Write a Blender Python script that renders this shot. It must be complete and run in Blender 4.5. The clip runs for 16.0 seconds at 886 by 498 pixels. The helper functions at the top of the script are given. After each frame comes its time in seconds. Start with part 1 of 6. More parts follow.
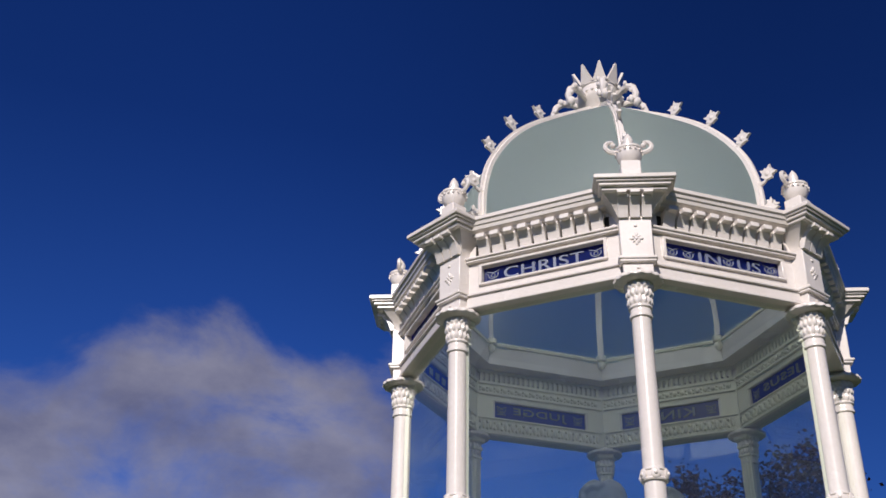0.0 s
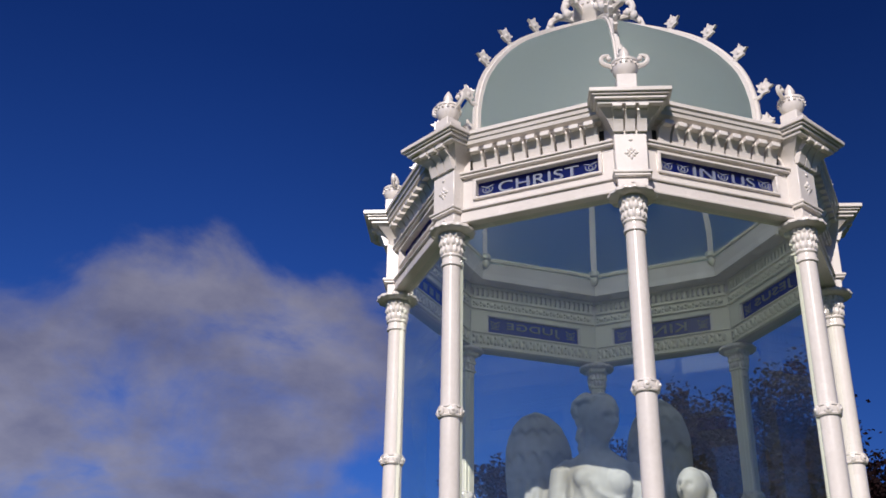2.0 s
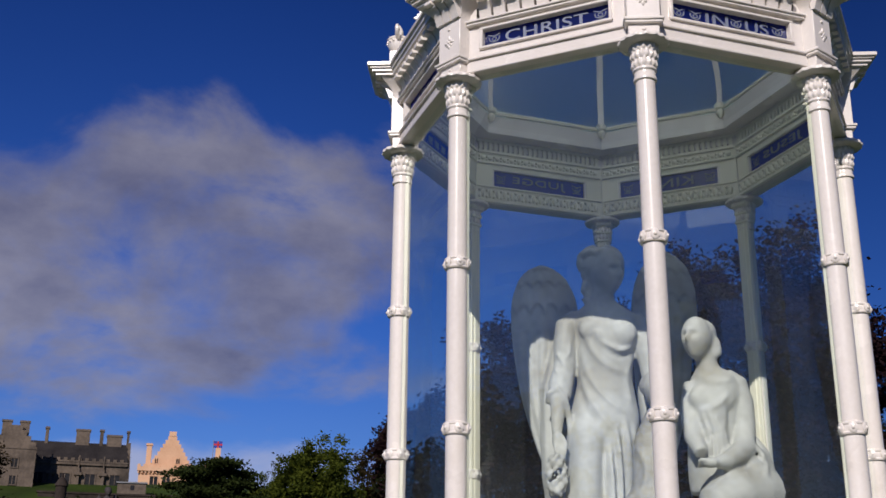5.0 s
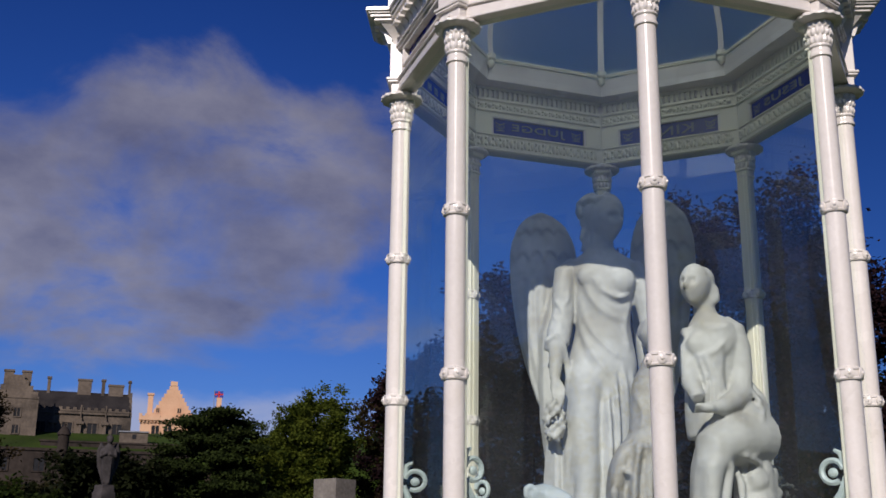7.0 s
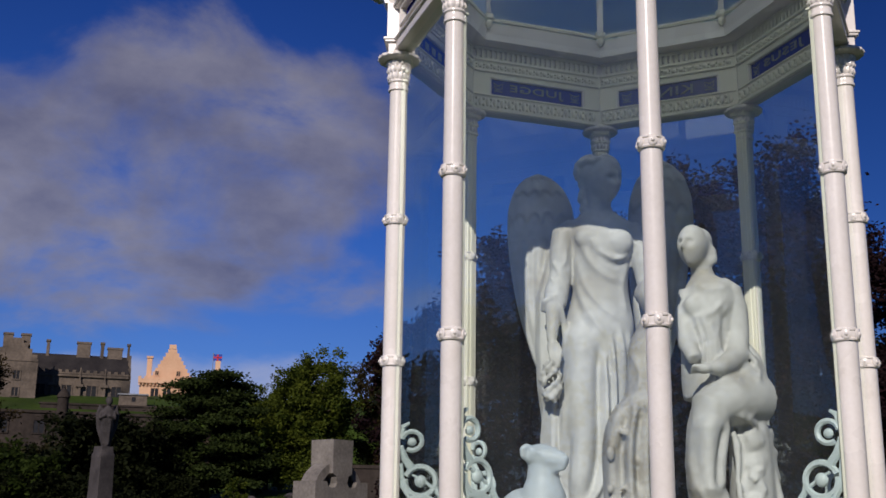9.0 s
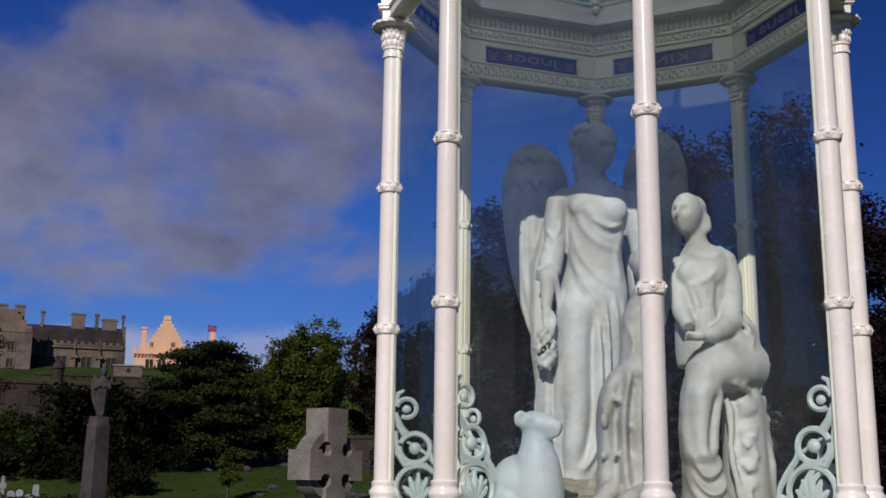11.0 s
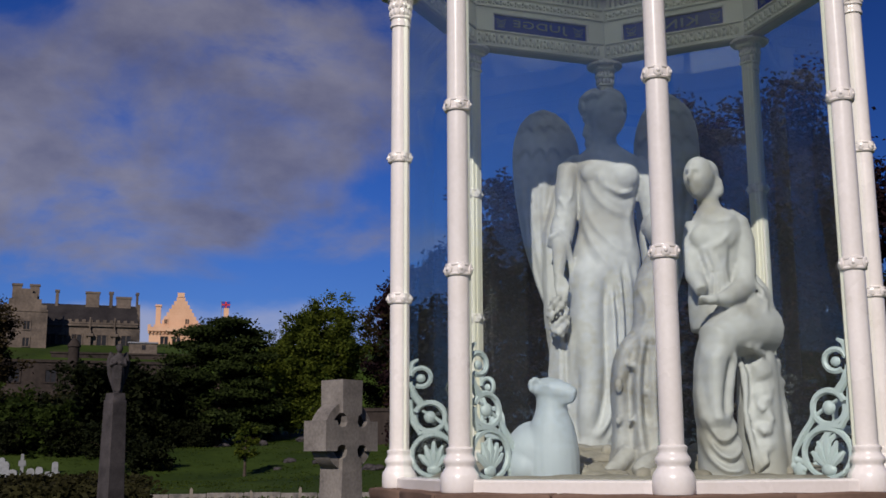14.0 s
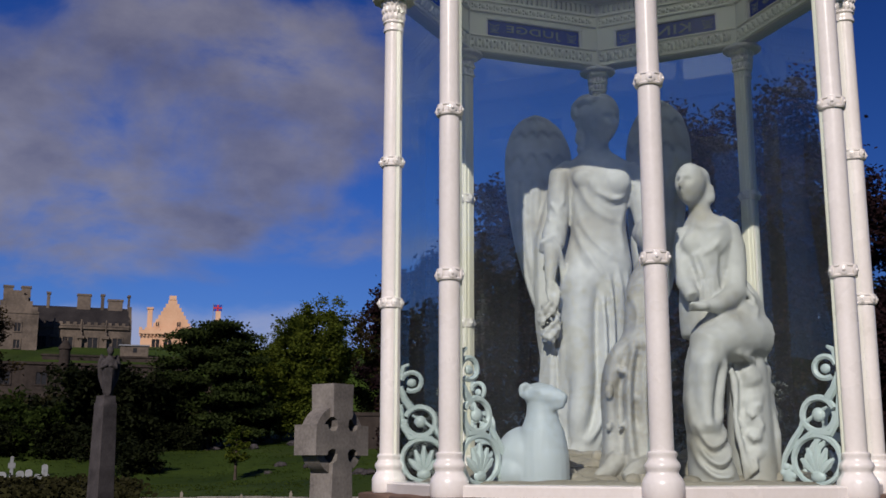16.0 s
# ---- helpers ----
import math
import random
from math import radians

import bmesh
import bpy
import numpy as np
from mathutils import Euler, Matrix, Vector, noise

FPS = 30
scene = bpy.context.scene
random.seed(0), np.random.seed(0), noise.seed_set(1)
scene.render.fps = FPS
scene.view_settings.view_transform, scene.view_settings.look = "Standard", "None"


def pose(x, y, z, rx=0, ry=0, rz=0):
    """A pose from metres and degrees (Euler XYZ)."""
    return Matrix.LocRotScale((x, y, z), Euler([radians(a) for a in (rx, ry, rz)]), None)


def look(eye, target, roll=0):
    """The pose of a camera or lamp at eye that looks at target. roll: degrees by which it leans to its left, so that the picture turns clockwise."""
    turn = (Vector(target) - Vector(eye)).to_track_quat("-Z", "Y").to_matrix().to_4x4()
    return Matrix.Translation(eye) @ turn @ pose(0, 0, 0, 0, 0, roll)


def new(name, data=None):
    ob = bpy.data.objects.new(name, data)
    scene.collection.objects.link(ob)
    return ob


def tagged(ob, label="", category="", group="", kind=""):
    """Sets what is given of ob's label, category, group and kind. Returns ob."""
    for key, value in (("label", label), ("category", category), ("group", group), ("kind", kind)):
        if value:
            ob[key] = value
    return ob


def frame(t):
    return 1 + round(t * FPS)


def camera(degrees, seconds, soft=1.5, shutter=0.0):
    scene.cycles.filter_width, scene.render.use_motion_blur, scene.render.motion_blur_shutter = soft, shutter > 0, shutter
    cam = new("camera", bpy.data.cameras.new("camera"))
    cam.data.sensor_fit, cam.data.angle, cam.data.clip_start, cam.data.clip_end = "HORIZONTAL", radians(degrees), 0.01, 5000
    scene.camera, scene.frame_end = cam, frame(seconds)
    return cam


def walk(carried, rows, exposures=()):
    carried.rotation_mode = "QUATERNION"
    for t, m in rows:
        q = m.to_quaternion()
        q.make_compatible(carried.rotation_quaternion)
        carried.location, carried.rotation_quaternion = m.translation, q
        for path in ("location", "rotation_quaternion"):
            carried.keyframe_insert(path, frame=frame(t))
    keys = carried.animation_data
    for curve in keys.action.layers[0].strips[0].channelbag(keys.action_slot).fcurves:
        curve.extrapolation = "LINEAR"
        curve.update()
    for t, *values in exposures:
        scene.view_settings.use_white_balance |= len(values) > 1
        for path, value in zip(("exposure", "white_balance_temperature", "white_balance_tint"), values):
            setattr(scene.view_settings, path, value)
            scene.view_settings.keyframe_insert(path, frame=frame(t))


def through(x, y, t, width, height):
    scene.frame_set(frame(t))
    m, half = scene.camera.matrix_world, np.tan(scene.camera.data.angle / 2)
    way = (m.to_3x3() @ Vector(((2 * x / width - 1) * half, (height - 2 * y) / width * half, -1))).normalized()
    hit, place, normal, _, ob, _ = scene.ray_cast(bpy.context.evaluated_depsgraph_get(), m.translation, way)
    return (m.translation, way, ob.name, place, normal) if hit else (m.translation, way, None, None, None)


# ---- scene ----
S = 1.1          # metres from the shelter's axis to each column
Z0 = 1.308       # level from which the shelter's heights count
cam = camera(43.88, 16.0, soft=1.6)


def aim(x, y, z, yaw, pitch, roll):
    return Matrix.Translation((x, y, z)) @ pose(0, 0, 0, 0, 0, yaw) @ pose(0, 0, 0, 90 + pitch) @ pose(0, 0, 0, 0, 0, -roll)


PATH = [
    (0, -0.534, -5.239, 1.682, 4.06, 29.62, -0.99),
    (0.5, -0.533, -5.240, 1.675, 3.89, 29.53, -1.02),
    (1, -0.537, -5.238, 1.671, 3.77, 28.37, -1.09),
    (1.5, -0.538, -5.234, 1.665, 3.72, 27.09, -0.96),
    (2, -0.539, -5.227, 1.661, 3.59, 25.45, -0.82),
    (2.5, -0.538, -5.215, 1.658, 3.59, 23.66, -0.75),
    (3, -0.542, -5.211, 1.653, 3.65, 22.31, -0.94),
    (3.5, -0.548, -5.208, 1.650, 3.72, 21.26, -0.94),
    (4, -0.558, -5.193, 1.647, 3.74, 20.05, -0.78),
    (6.5, -0.555, -5.173, 1.627, 3.56, 16.34, -0.44),
    (7, -0.554, -5.170, 1.621, 3.60, 15.66, -0.64),
    (7.5, -0.553, -5.166, 1.617, 3.58, 14.98, -0.53),
    (8, -0.551, -5.161, 1.613, 3.62, 14.59, -0.51),
    (8.5, -0.550, -5.156, 1.612, 3.59, 14.15, -0.63),
    (11, -0.551, -5.149, 1.597, 3.16, 12.29, -0.63),
    (11.5, -0.551, -5.144, 1.592, 3.14, 11.67, -0.51),
    (12, -0.550, -5.142, 1.591, 3.09, 11.41, -0.46),
    (12.5, -0.550, -5.135, 1.590, 3.11, 11.04, -0.32),
    (13, -0.553, -5.130, 1.583, 3.45, 10.25, -0.53),
    (13.5, -0.554, -5.131, 1.584, 3.67, 10.42, -0.02),
    (14, -0.552, -5.141, 1.581, 3.77, 10.86, 0.26),
    (14.5, -0.550, -5.146, 1.584, 3.68, 11.08, 0.34),
    (15, -0.549, -5.147, 1.583, 3.55, 11.29, 0.02),
    (15.5, -0.549, -5.143, 1.580, 3.45, 11.14, -0.12),
    (16, -0.547, -5.140, 1.581, 3.38, 11.10, -0.07),
]
walk(cam, [(t, aim(*p)) for t, *p in PATH], [(0.0, 0.06), (3.0, 0.0), (6.5, -0.1), (11.0, -0.2), (16.0, -0.22)])

# ---- world and sun ----
SUN_AZ, SUN_EL = -11.3, 31.0   # degrees from the shelter's front, towards its left, and above the horizon
world = bpy.data.worlds.new("world")
scene.world = world
world.use_nodes = True
wn, wl = world.node_tree.nodes, world.node_tree.links
wn.clear()


def wnode(kind, **values):
    n = wn.new(kind)
    for key, value in values.items():
        n.inputs[key].default_value = value
    return n


sky = wn.new("ShaderNodeTexSky")
sky.sky_type, sky.sun_disc = "NISHITA", False
sky.sun_elevation = radians(SUN_EL)
sky.sun_rotation = radians(180.0 - SUN_AZ)
sky.air_density, sky.dust_density, sky.ozone_density = 1.0, 0.4, 4.0
deep = wn.new("ShaderNodeMix")
deep.data_type, deep.blend_type = "RGBA", "MULTIPLY"
deep.inputs[0].default_value = 1.0
deep.inputs[7].default_value = (0.9, 0.95, 1.0, 1.0)
wl.new(sky.outputs[0], deep.inputs[6])
coord = wn.new("ShaderNodeTexCoord")
stretch = wn.new("ShaderNodeMapping")
stretch.inputs["Scale"].default_value = (1.0, 1.0, 1.7)
stretch.inputs["Location"].default_value = (0.37, 0.1, 0.22)
wl.new(coord.outputs["Generated"], stretch.inputs["Vector"])
puffs = wnode("ShaderNodeTexNoise", Scale=5.4, Detail=11.0, Roughness=0.57, Distortion=0.35)
wl.new(stretch.outputs[0], puffs.inputs["Vector"])
sep = wn.new("ShaderNodeSeparateXYZ")
wl.new(coord.outputs["Generated"], sep.inputs[0])


def wmath(op, a, b=None, c=None):
    n = wn.new("ShaderNodeMath")
    n.operation = op
    for i, v in enumerate((a, b, c)):
        if v is None:
            continue
        if isinstance(v, (int, float)):
            n.inputs[i].default_value = v
        else:
            wl.new(v, n.inputs[i])
    return n.outputs[0]


def wstep(value, low, high, out_low=0.0, out_high=1.0):
    n = wn.new("ShaderNodeMapRange")
    n.interpolation_type = "SMOOTHSTEP"
    wl.new(value, n.inputs[0])
    for i, v in enumerate((low, high, out_low, out_high)):
        n.inputs[i + 1].default_value = v
    return n.outputs[0]


def bank(bearing, elevation, wide, tall):
    """1 in the middle of a bank of cloud, falling off to 0 at its edge."""
    b, e = radians(bearing), radians(elevation)
    side = wmath("MULTIPLY", sep.outputs[0], math.cos(b))
    side = wmath("ADD", side, wmath("MULTIPLY", sep.outputs[1], math.sin(b)))
    front = wmath("SUBTRACT", wmath("MULTIPLY", sep.outputs[1], math.cos(b)), wmath("MULTIPLY", sep.outputs[0], math.sin(b)))
    rise = wmath("SUBTRACT", sep.outputs[2], math.sin(e))
    d = wmath("ADD", wmath("POWER", wmath("DIVIDE", side, radians(wide)), 2.0), wmath("POWER", wmath("DIVIDE", rise, radians(tall)), 2.0))
    d = wmath("ADD", d, wstep(front, 0.0, 0.3, 9.0, 0.0))
    return wstep(d, 0.0, 1.6, 1.0, 0.0)


banks = None
for bearing, elevation, wide, tall, weight in ((16.0, 17.6, 10.5, 6.0, 0.66), (17.6, 22.8, 5.0, 3.8, 0.30), (9.4, 19.2, 6.5, 4.6, 0.48), (23.0, 14.0, 9.5, 4.6, 0.62), (10.8, 11.8, 7.0, 1.9, 0.42), (27.5, 18.0, 5.5, 3.6, 0.28), (24.0, 10.8, 9.0, 3.0, 0.36)):
    one = wmath("MULTIPLY", bank(bearing, elevation, wide, tall), weight)
    banks = one if banks is None else wmath("ADD", banks, one)
banks = wmath("MINIMUM", banks, 0.80)
amount = wmath("ADD", wmath("MULTIPLY_ADD", puffs.outputs[0], 2.5, -1.06), banks)
amount = wmath("ADD", amount, wstep(sep.outputs[2], 0.42, 0.52, 0.0, -0.6))
cover = wstep(amount, 0.32, 1.0)
shade = wnode("ShaderNodeTexNoise", Scale=6.5, Detail=9.0, Roughness=0.58)
wl.new(stretch.outputs[0], shade.inputs["Vector"])
cloud = wn.new("ShaderNodeValToRGB")
cloud.color_ramp.elements[0].position, cloud.color_ramp.elements[0].color = 0.32, (1.75, 1.75, 2.7, 1)
cloud.color_ramp.elements[1].position, cloud.color_ramp.elements[1].color = 0.70, (3.9, 3.75, 4.6, 1)
wl.new(wmath("ADD", wmath("MULTIPLY_ADD", shade.outputs[0], 1.15, -0.16), wstep(amount, 0.5, 1.15, 0.16, 0.0)), cloud.inputs[0])
mix = wn.new("ShaderNodeMix")
mix.data_type = "RGBA"
polar = wn.new("ShaderNodeMix")
polar.data_type, polar.blend_type = "RGBA", "MULTIPLY"
polar.inputs[0].default_value = 1.0
wl.new(deep.outputs[2], polar.inputs[6])
tint = wn.new("ShaderNodeValToRGB")
wl.new(sep.outputs[2], tint.inputs[0])
tint.color_ramp.elements[0].position, tint.color_ramp.elements[0].color = 0.08, (0.40, 0.56, 1.0, 1)
tint.color_ramp.elements[1].position, tint.color_ramp.elements[1].color = 0.58, (0.095, 0.235, 0.65, 1)
mid = tint.color_ramp.elements.new(0.26)
mid.color = (0.23, 0.45, 1.02, 1)
wl.new(tint.outputs[0], polar.inputs[7])
wl.new(wmath("MULTIPLY", cover, 0.85), mix.inputs[0])
swing = wn.new("ShaderNodeMix")
swing.data_type, swing.blend_type = "RGBA", "MULTIPLY"
swing.inputs[0].default_value = 1.0
wl.new(polar.outputs[2], swing.inputs[6])
wl.new(wstep(sep.outputs[0], -0.30, 0.24, 1.14, 0.74), swing.inputs[7])
wl.new(swing.outputs[2], mix.inputs[6])
wl.new(cloud.outputs[0], mix.inputs[7])
low = wn.new("ShaderNodeMix")
low.data_type = "RGBA"
haze = wmath("ADD", wmath("MULTIPLY_ADD", puffs.outputs[0], 1.2, -0.4), wmath("MULTIPLY", bank(2.0, 5.6, 40.0, 2.9), 0.6))
wl.new(wmath("MULTIPLY", wstep(haze, 0.45, 0.8), 0.7), low.inputs[0])
wl.new(mix.outputs[2], low.inputs[6])
low.inputs[7].default_value = (5.8, 6.0, 8.0, 1)
back = wnode("ShaderNodeBackground", Strength=0.075)
wl.new(low.outputs[2], back.inputs[0])
wout = wn.new("ShaderNodeOutputWorld")
wl.new(back.outputs[0], wout.inputs[0])

sun = new("sun", bpy.data.lights.new("sun", "SUN"))
sun.data.energy, sun.data.angle, sun.data.color = 4.4, radians(0.5), (1.0, 0.91, 0.85)
_a, _e = radians(SUN_AZ), radians(SUN_EL)
sun.matrix_world = look((math.sin(_a) * math.cos(_e) * 60, -math.cos(_a) * math.cos(_e) * 60, math.sin(_e) * 60), (0, 0, 0))

# ---- materials ----
def material(name, low, high, rough=0.6, scale=4.0, fine=40.0, bump=0.15, metal=0.0, coat=0.0, depth=0.01, piece=0.0, rough_var=0.15, stain=None, stain_at=0.62):
    """Two tones mixed by noise at two scales, with fine relief; stain: a third tone in patches; piece: tone steps from object to object."""
    m = bpy.data.materials.new(name)
    m.use_nodes = True
    n, l = m.node_tree.nodes, m.node_tree.links
    p = n["Principled BSDF"]
    co = n.new("ShaderNodeTexCoord")
    a, b = n.new("ShaderNodeTexNoise"), n.new("ShaderNodeTexNoise")
    a.inputs["Scale"].default_value, a.inputs["Detail"].default_value = scale, 5.0
    b.inputs["Scale"].default_value, b.inputs["Detail"].default_value = fine, 4.0
    for t in (a, b):
        l.new(co.outputs["Object"], t.inputs["Vector"])
    add = n.new("ShaderNodeMath")
    add.operation = "MULTIPLY_ADD"
    l.new(b.outputs[0], add.inputs[0])
    add.inputs[1].default_value = 0.45
    l.new(a.outputs[0], add.inputs[2])
    value = add.outputs[0]
    if piece:
        info = n.new("ShaderNodeObjectInfo")
        geo = n.new("ShaderNodeNewGeometry")
        both = n.new("ShaderNodeMath")
        both.operation = "ADD"
        l.new(info.outputs["Random"], both.inputs[0])
        l.new(geo.outputs["Random Per Island"], both.inputs[1])
        more = n.new("ShaderNodeMath")
        more.operation = "MULTIPLY_ADD"
        l.new(both.outputs[0], more.inputs[0])
        more.inputs[1].default_value = piece
        l.new(value, more.inputs[2])
        value = more.outputs[0]
    ramp = n.new("ShaderNodeValToRGB")
    e = ramp.color_ramp.elements
    e[0].position, e[0].color = 0.5, (*low, 1)
    e[1].position, e[1].color = 0.95 + piece * 0.8, (*high, 1)
    l.new(value, ramp.inputs[0])
    colour = ramp.outputs[0]
    if stain:
        s = n.new("ShaderNodeTexNoise")
        s.inputs["Scale"].default_value, s.inputs["Detail"].default_value = scale * 0.6, 7.0
        l.new(co.outputs["Object"], s.inputs["Vector"])
        r = n.new("ShaderNodeMapRange")
        l.new(s.outputs[0], r.inputs[0])
        r.inputs[1].default_value, r.inputs[2].default_value = stain_at - 0.08, stain_at + 0.12
        mx = n.new("ShaderNodeMix")
        mx.data_type = "RGBA"
        l.new(r.outputs[0], mx.inputs[0])
        l.new(colour, mx.inputs[6])
        mx.inputs[7].default_value = (*stain, 1)
        colour = mx.outputs[2]
    l.new(colour, p.inputs["Base Color"])
    ro = n.new("ShaderNodeMapRange")
    l.new(a.outputs[0], ro.inputs[0])
    ro.inputs[1].default_value, ro.inputs[2].default_value = 0.3, 0.7
    ro.inputs[3].default_value, ro.inputs[4].default_value = max(0.02, rough - rough_var), min(1, rough + rough_var)
    l.new(ro.outputs[0], p.inputs["Roughness"])
    p.inputs["Metallic"].default_value, p.inputs["Coat Weight"].default_value = metal, coat
    p.inputs["Specular IOR Level"].default_value = 0.5 if rough < 0.8 else 0.12
    bu = n.new("ShaderNodeBump")
    bu.inputs["Strength"].default_value, bu.inputs["Distance"].default_value = bump, depth
    l.new(value, bu.inputs["Height"])
    l.new(bu.outputs[0], p.inputs["Normal"])
    return m


def leaf_material(name, low, high, through=0.35):
    m = bpy.data.materials.new(name)
    m.use_nodes = True
    n, l = m.node_tree.nodes, m.node_tree.links
    n.clear()
    geo = n.new("ShaderNodeNewGeometry")
    co = n.new("ShaderNodeTexCoord")
    big = n.new("ShaderNodeTexNoise")
    big.inputs["Scale"].default_value, big.inputs["Detail"].default_value = 0.45, 3.0
    l.new(co.outputs["Object"], big.inputs["Vector"])
    add = n.new("ShaderNodeMath")
    add.operation = "MULTIPLY_ADD"
    l.new(geo.outputs["Random Per Island"], add.inputs[0])
    add.inputs[1].default_value = 0.5
    l.new(big.outputs[0], add.inputs[2])
    ramp = n.new("ShaderNodeValToRGB")
    e = ramp.color_ramp.elements
    e[0].position, e[0].color = 0.4, (*low, 1)
    e[1].position, e[1].color = 1.05, (*high, 1)
    l.new(add.outputs[0], ramp.inputs[0])
    p, t, mix2, out = n.new("ShaderNodeBsdfPrincipled"), n.new("ShaderNodeBsdfTranslucent"), n.new("ShaderNodeMixShader"), n.new("ShaderNodeOutputMaterial")
    p.inputs["Roughness"].default_value, p.inputs["Specular IOR Level"].default_value = 0.7, 0.05
    l.new(ramp.outputs[0], p.inputs["Base Color"])
    l.new(ramp.outputs[0], t.inputs[0])
    mix2.inputs[0].default_value = through
    l.new(p.outputs[0], mix2.inputs[1])
    l.new(t.outputs[0], mix2.inputs[2])
    l.new(mix2.outputs[0], out.inputs[0])
    return m


def glass_material(name, tint, least):
    """A clear pane: what is behind it, and a mirror image that grows towards grazing angles."""
    m = bpy.data.materials.new(name)
    m.use_nodes = True
    n, l = m.node_tree.nodes, m.node_tree.links
    n.clear()
    clear, gloss, mix2, out, fr = n.new("ShaderNodeBsdfTransparent"), n.new("ShaderNodeBsdfGlossy"), n.new("ShaderNodeMixShader"), n.new("ShaderNodeOutputMaterial"), n.new("ShaderNodeLayerWeight")
    clear.inputs[0].default_value = (*tint, 1)
    gloss.inputs["Color"].default_value, gloss.inputs["Roughness"].default_value = (1, 1, 1, 1), 0.0
    co, wave, bu = n.new("ShaderNodeTexCoord"), n.new("ShaderNodeTexNoise"), n.new("ShaderNodeBump")
    wave.inputs["Scale"].default_value, wave.inputs["Detail"].default_value = 1.3, 1.0
    l.new(co.outputs["Object"], wave.inputs["Vector"])
    l.new(wave.outputs[0], bu.inputs["Height"])
    bu.inputs["Strength"].default_value, bu.inputs["Distance"].default_value = 0.03, 0.05
    l.new(bu.outputs[0], gloss.inputs["Normal"])
    fr.inputs[0].default_value = 0.5
    power, rise = n.new("ShaderNodeMath"), n.new("ShaderNodeMath")
    power.operation, rise.operation = "POWER", "MULTIPLY_ADD"
    l.new(fr.outputs["Facing"], power.inputs[0])
    power.inputs[1].default_value = 4.0
    l.new(power.outputs[0], rise.inputs[0])
    rise.inputs[1].default_value, rise.inputs[2].default_value = 1.0 - least, least
    l.new(rise.outputs[0], mix2.inputs[0])
    # pale film for dust on the glass and the veil of reflected sky
    film, veiled, streak, amount_ = n.new("ShaderNodeBsdfDiffuse"), n.new("ShaderNodeMixShader"), n.new("ShaderNodeTexNoise"), n.new("ShaderNodeMapRange")
    film.inputs[0].default_value = (0.62, 0.68, 0.74, 1)
    streak.inputs["Scale"].default_value, streak.inputs["Detail"].default_value = 2.2, 6.0
    l.new(co.outputs["Object"], streak.inputs["Vector"])
    l.new(streak.outputs[0], amount_.inputs[0])
    amount_.inputs[1].default_value, amount_.inputs[2].default_value = 0.3, 0.75
    amount_.inputs[3].default_value, amount_.inputs[4].default_value = 0.008, 0.032
    l.new(amount_.outputs[0], veiled.inputs[0])
    l.new(clear.outputs[0], veiled.inputs[1])
    l.new(film.outputs[0], veiled.inputs[2])
    l.new(veiled.outputs[0], mix2.inputs[1])
    l.new(gloss.outputs[0], mix2.inputs[2])
    l.new(mix2.outputs[0], out.inputs[0])
    return m


def frosted_material(name, colour, through=(0.82, 0.91, 0.88), share=0.76, rough=0.24):
    m = bpy.data.materials.new(name)
    m.use_nodes = True
    n, l = m.node_tree.nodes, m.node_tree.links
    p, out = n["Principled BSDF"], n["Material Output"]
    co, no, ramp = n.new("ShaderNodeTexCoord"), n.new("ShaderNodeTexNoise"), n.new("ShaderNodeValToRGB")
    no.inputs["Scale"].default_value, no.inputs["Detail"].default_value = 3.0, 6.0
    l.new(co.outputs["Object"], no.inputs["Vector"])
    e = ramp.color_ramp.elements
    e[0].position, e[0].color = 0.3, (*[c * 0.85 for c in colour], 1)
    e[1].position, e[1].color = 0.7, (*[c * 1.12 for c in colour], 1)
    l.new(no.outputs[0], ramp.inputs[0])
    l.new(ramp.outputs[0], p.inputs["Base Color"])
    p.inputs["Roughness"].default_value, p.inputs["Specular IOR Level"].default_value = rough, 0.8
    t, mix2 = n.new("ShaderNodeBsdfTranslucent"), n.new("ShaderNodeMixShader")
    t.inputs[0].default_value = (*through, 1)
    mix2.inputs[0].default_value = share
    l.new(p.outputs[0], mix2.inputs[1])
    l.new(t.outputs[0], mix2.inputs[2])
    l.new(mix2.outputs[0], out.inputs[0])
    return m


PAINT = material("white_gloss_paint", (0.670, 0.620, 0.572), (0.760, 0.712, 0.672), 0.24, 3.0, 60.0, 0.06, rough_var=0.1, stain=(0.55, 0.49, 0.40), stain_at=0.70)
PAINT_IN = material("cream_paint", (0.74, 0.70, 0.56), (0.82, 0.79, 0.66), 0.5, 3.0, 50.0, 0.08)
MINT = material("pale_mint_paint", (0.46, 0.54, 0.53), (0.56, 0.63, 0.62), 0.42, 6.0, 60.0, 0.1)
NAVY = frosted_material("navy_glass", (0.010, 0.018, 0.10), (0.10, 0.14, 0.85), 0.5, 0.2)
LETTER = material("pale_lettering", (0.15, 0.17, 0.25), (0.22, 0.25, 0.33), 0.5, 8.0, 90.0, 0.05)
MARBLE = material("white_marble", (0.41, 0.405, 0.38), (0.60, 0.60, 0.58), 0.65, 4.0, 34.0, 0.3, stain=(0.31, 0.28, 0.215), stain_at=0.61)
STAINED = material("stained_grey_marble", (0.28, 0.26, 0.225), (0.50, 0.485, 0.45), 0.75, 5.0, 34.0, 0.5, stain=(0.16, 0.135, 0.10), stain_at=0.58)
PLASTER = material("bluish_white_marble", (0.42, 0.47, 0.50), (0.52, 0.57, 0.60), 0.6, 4.0, 50.0, 0.12)
SAND = material("brown_sandstone", (0.09, 0.055, 0.042), (0.18, 0.115, 0.085), 0.85, 3.0, 40.0, 0.5, piece=0.15)
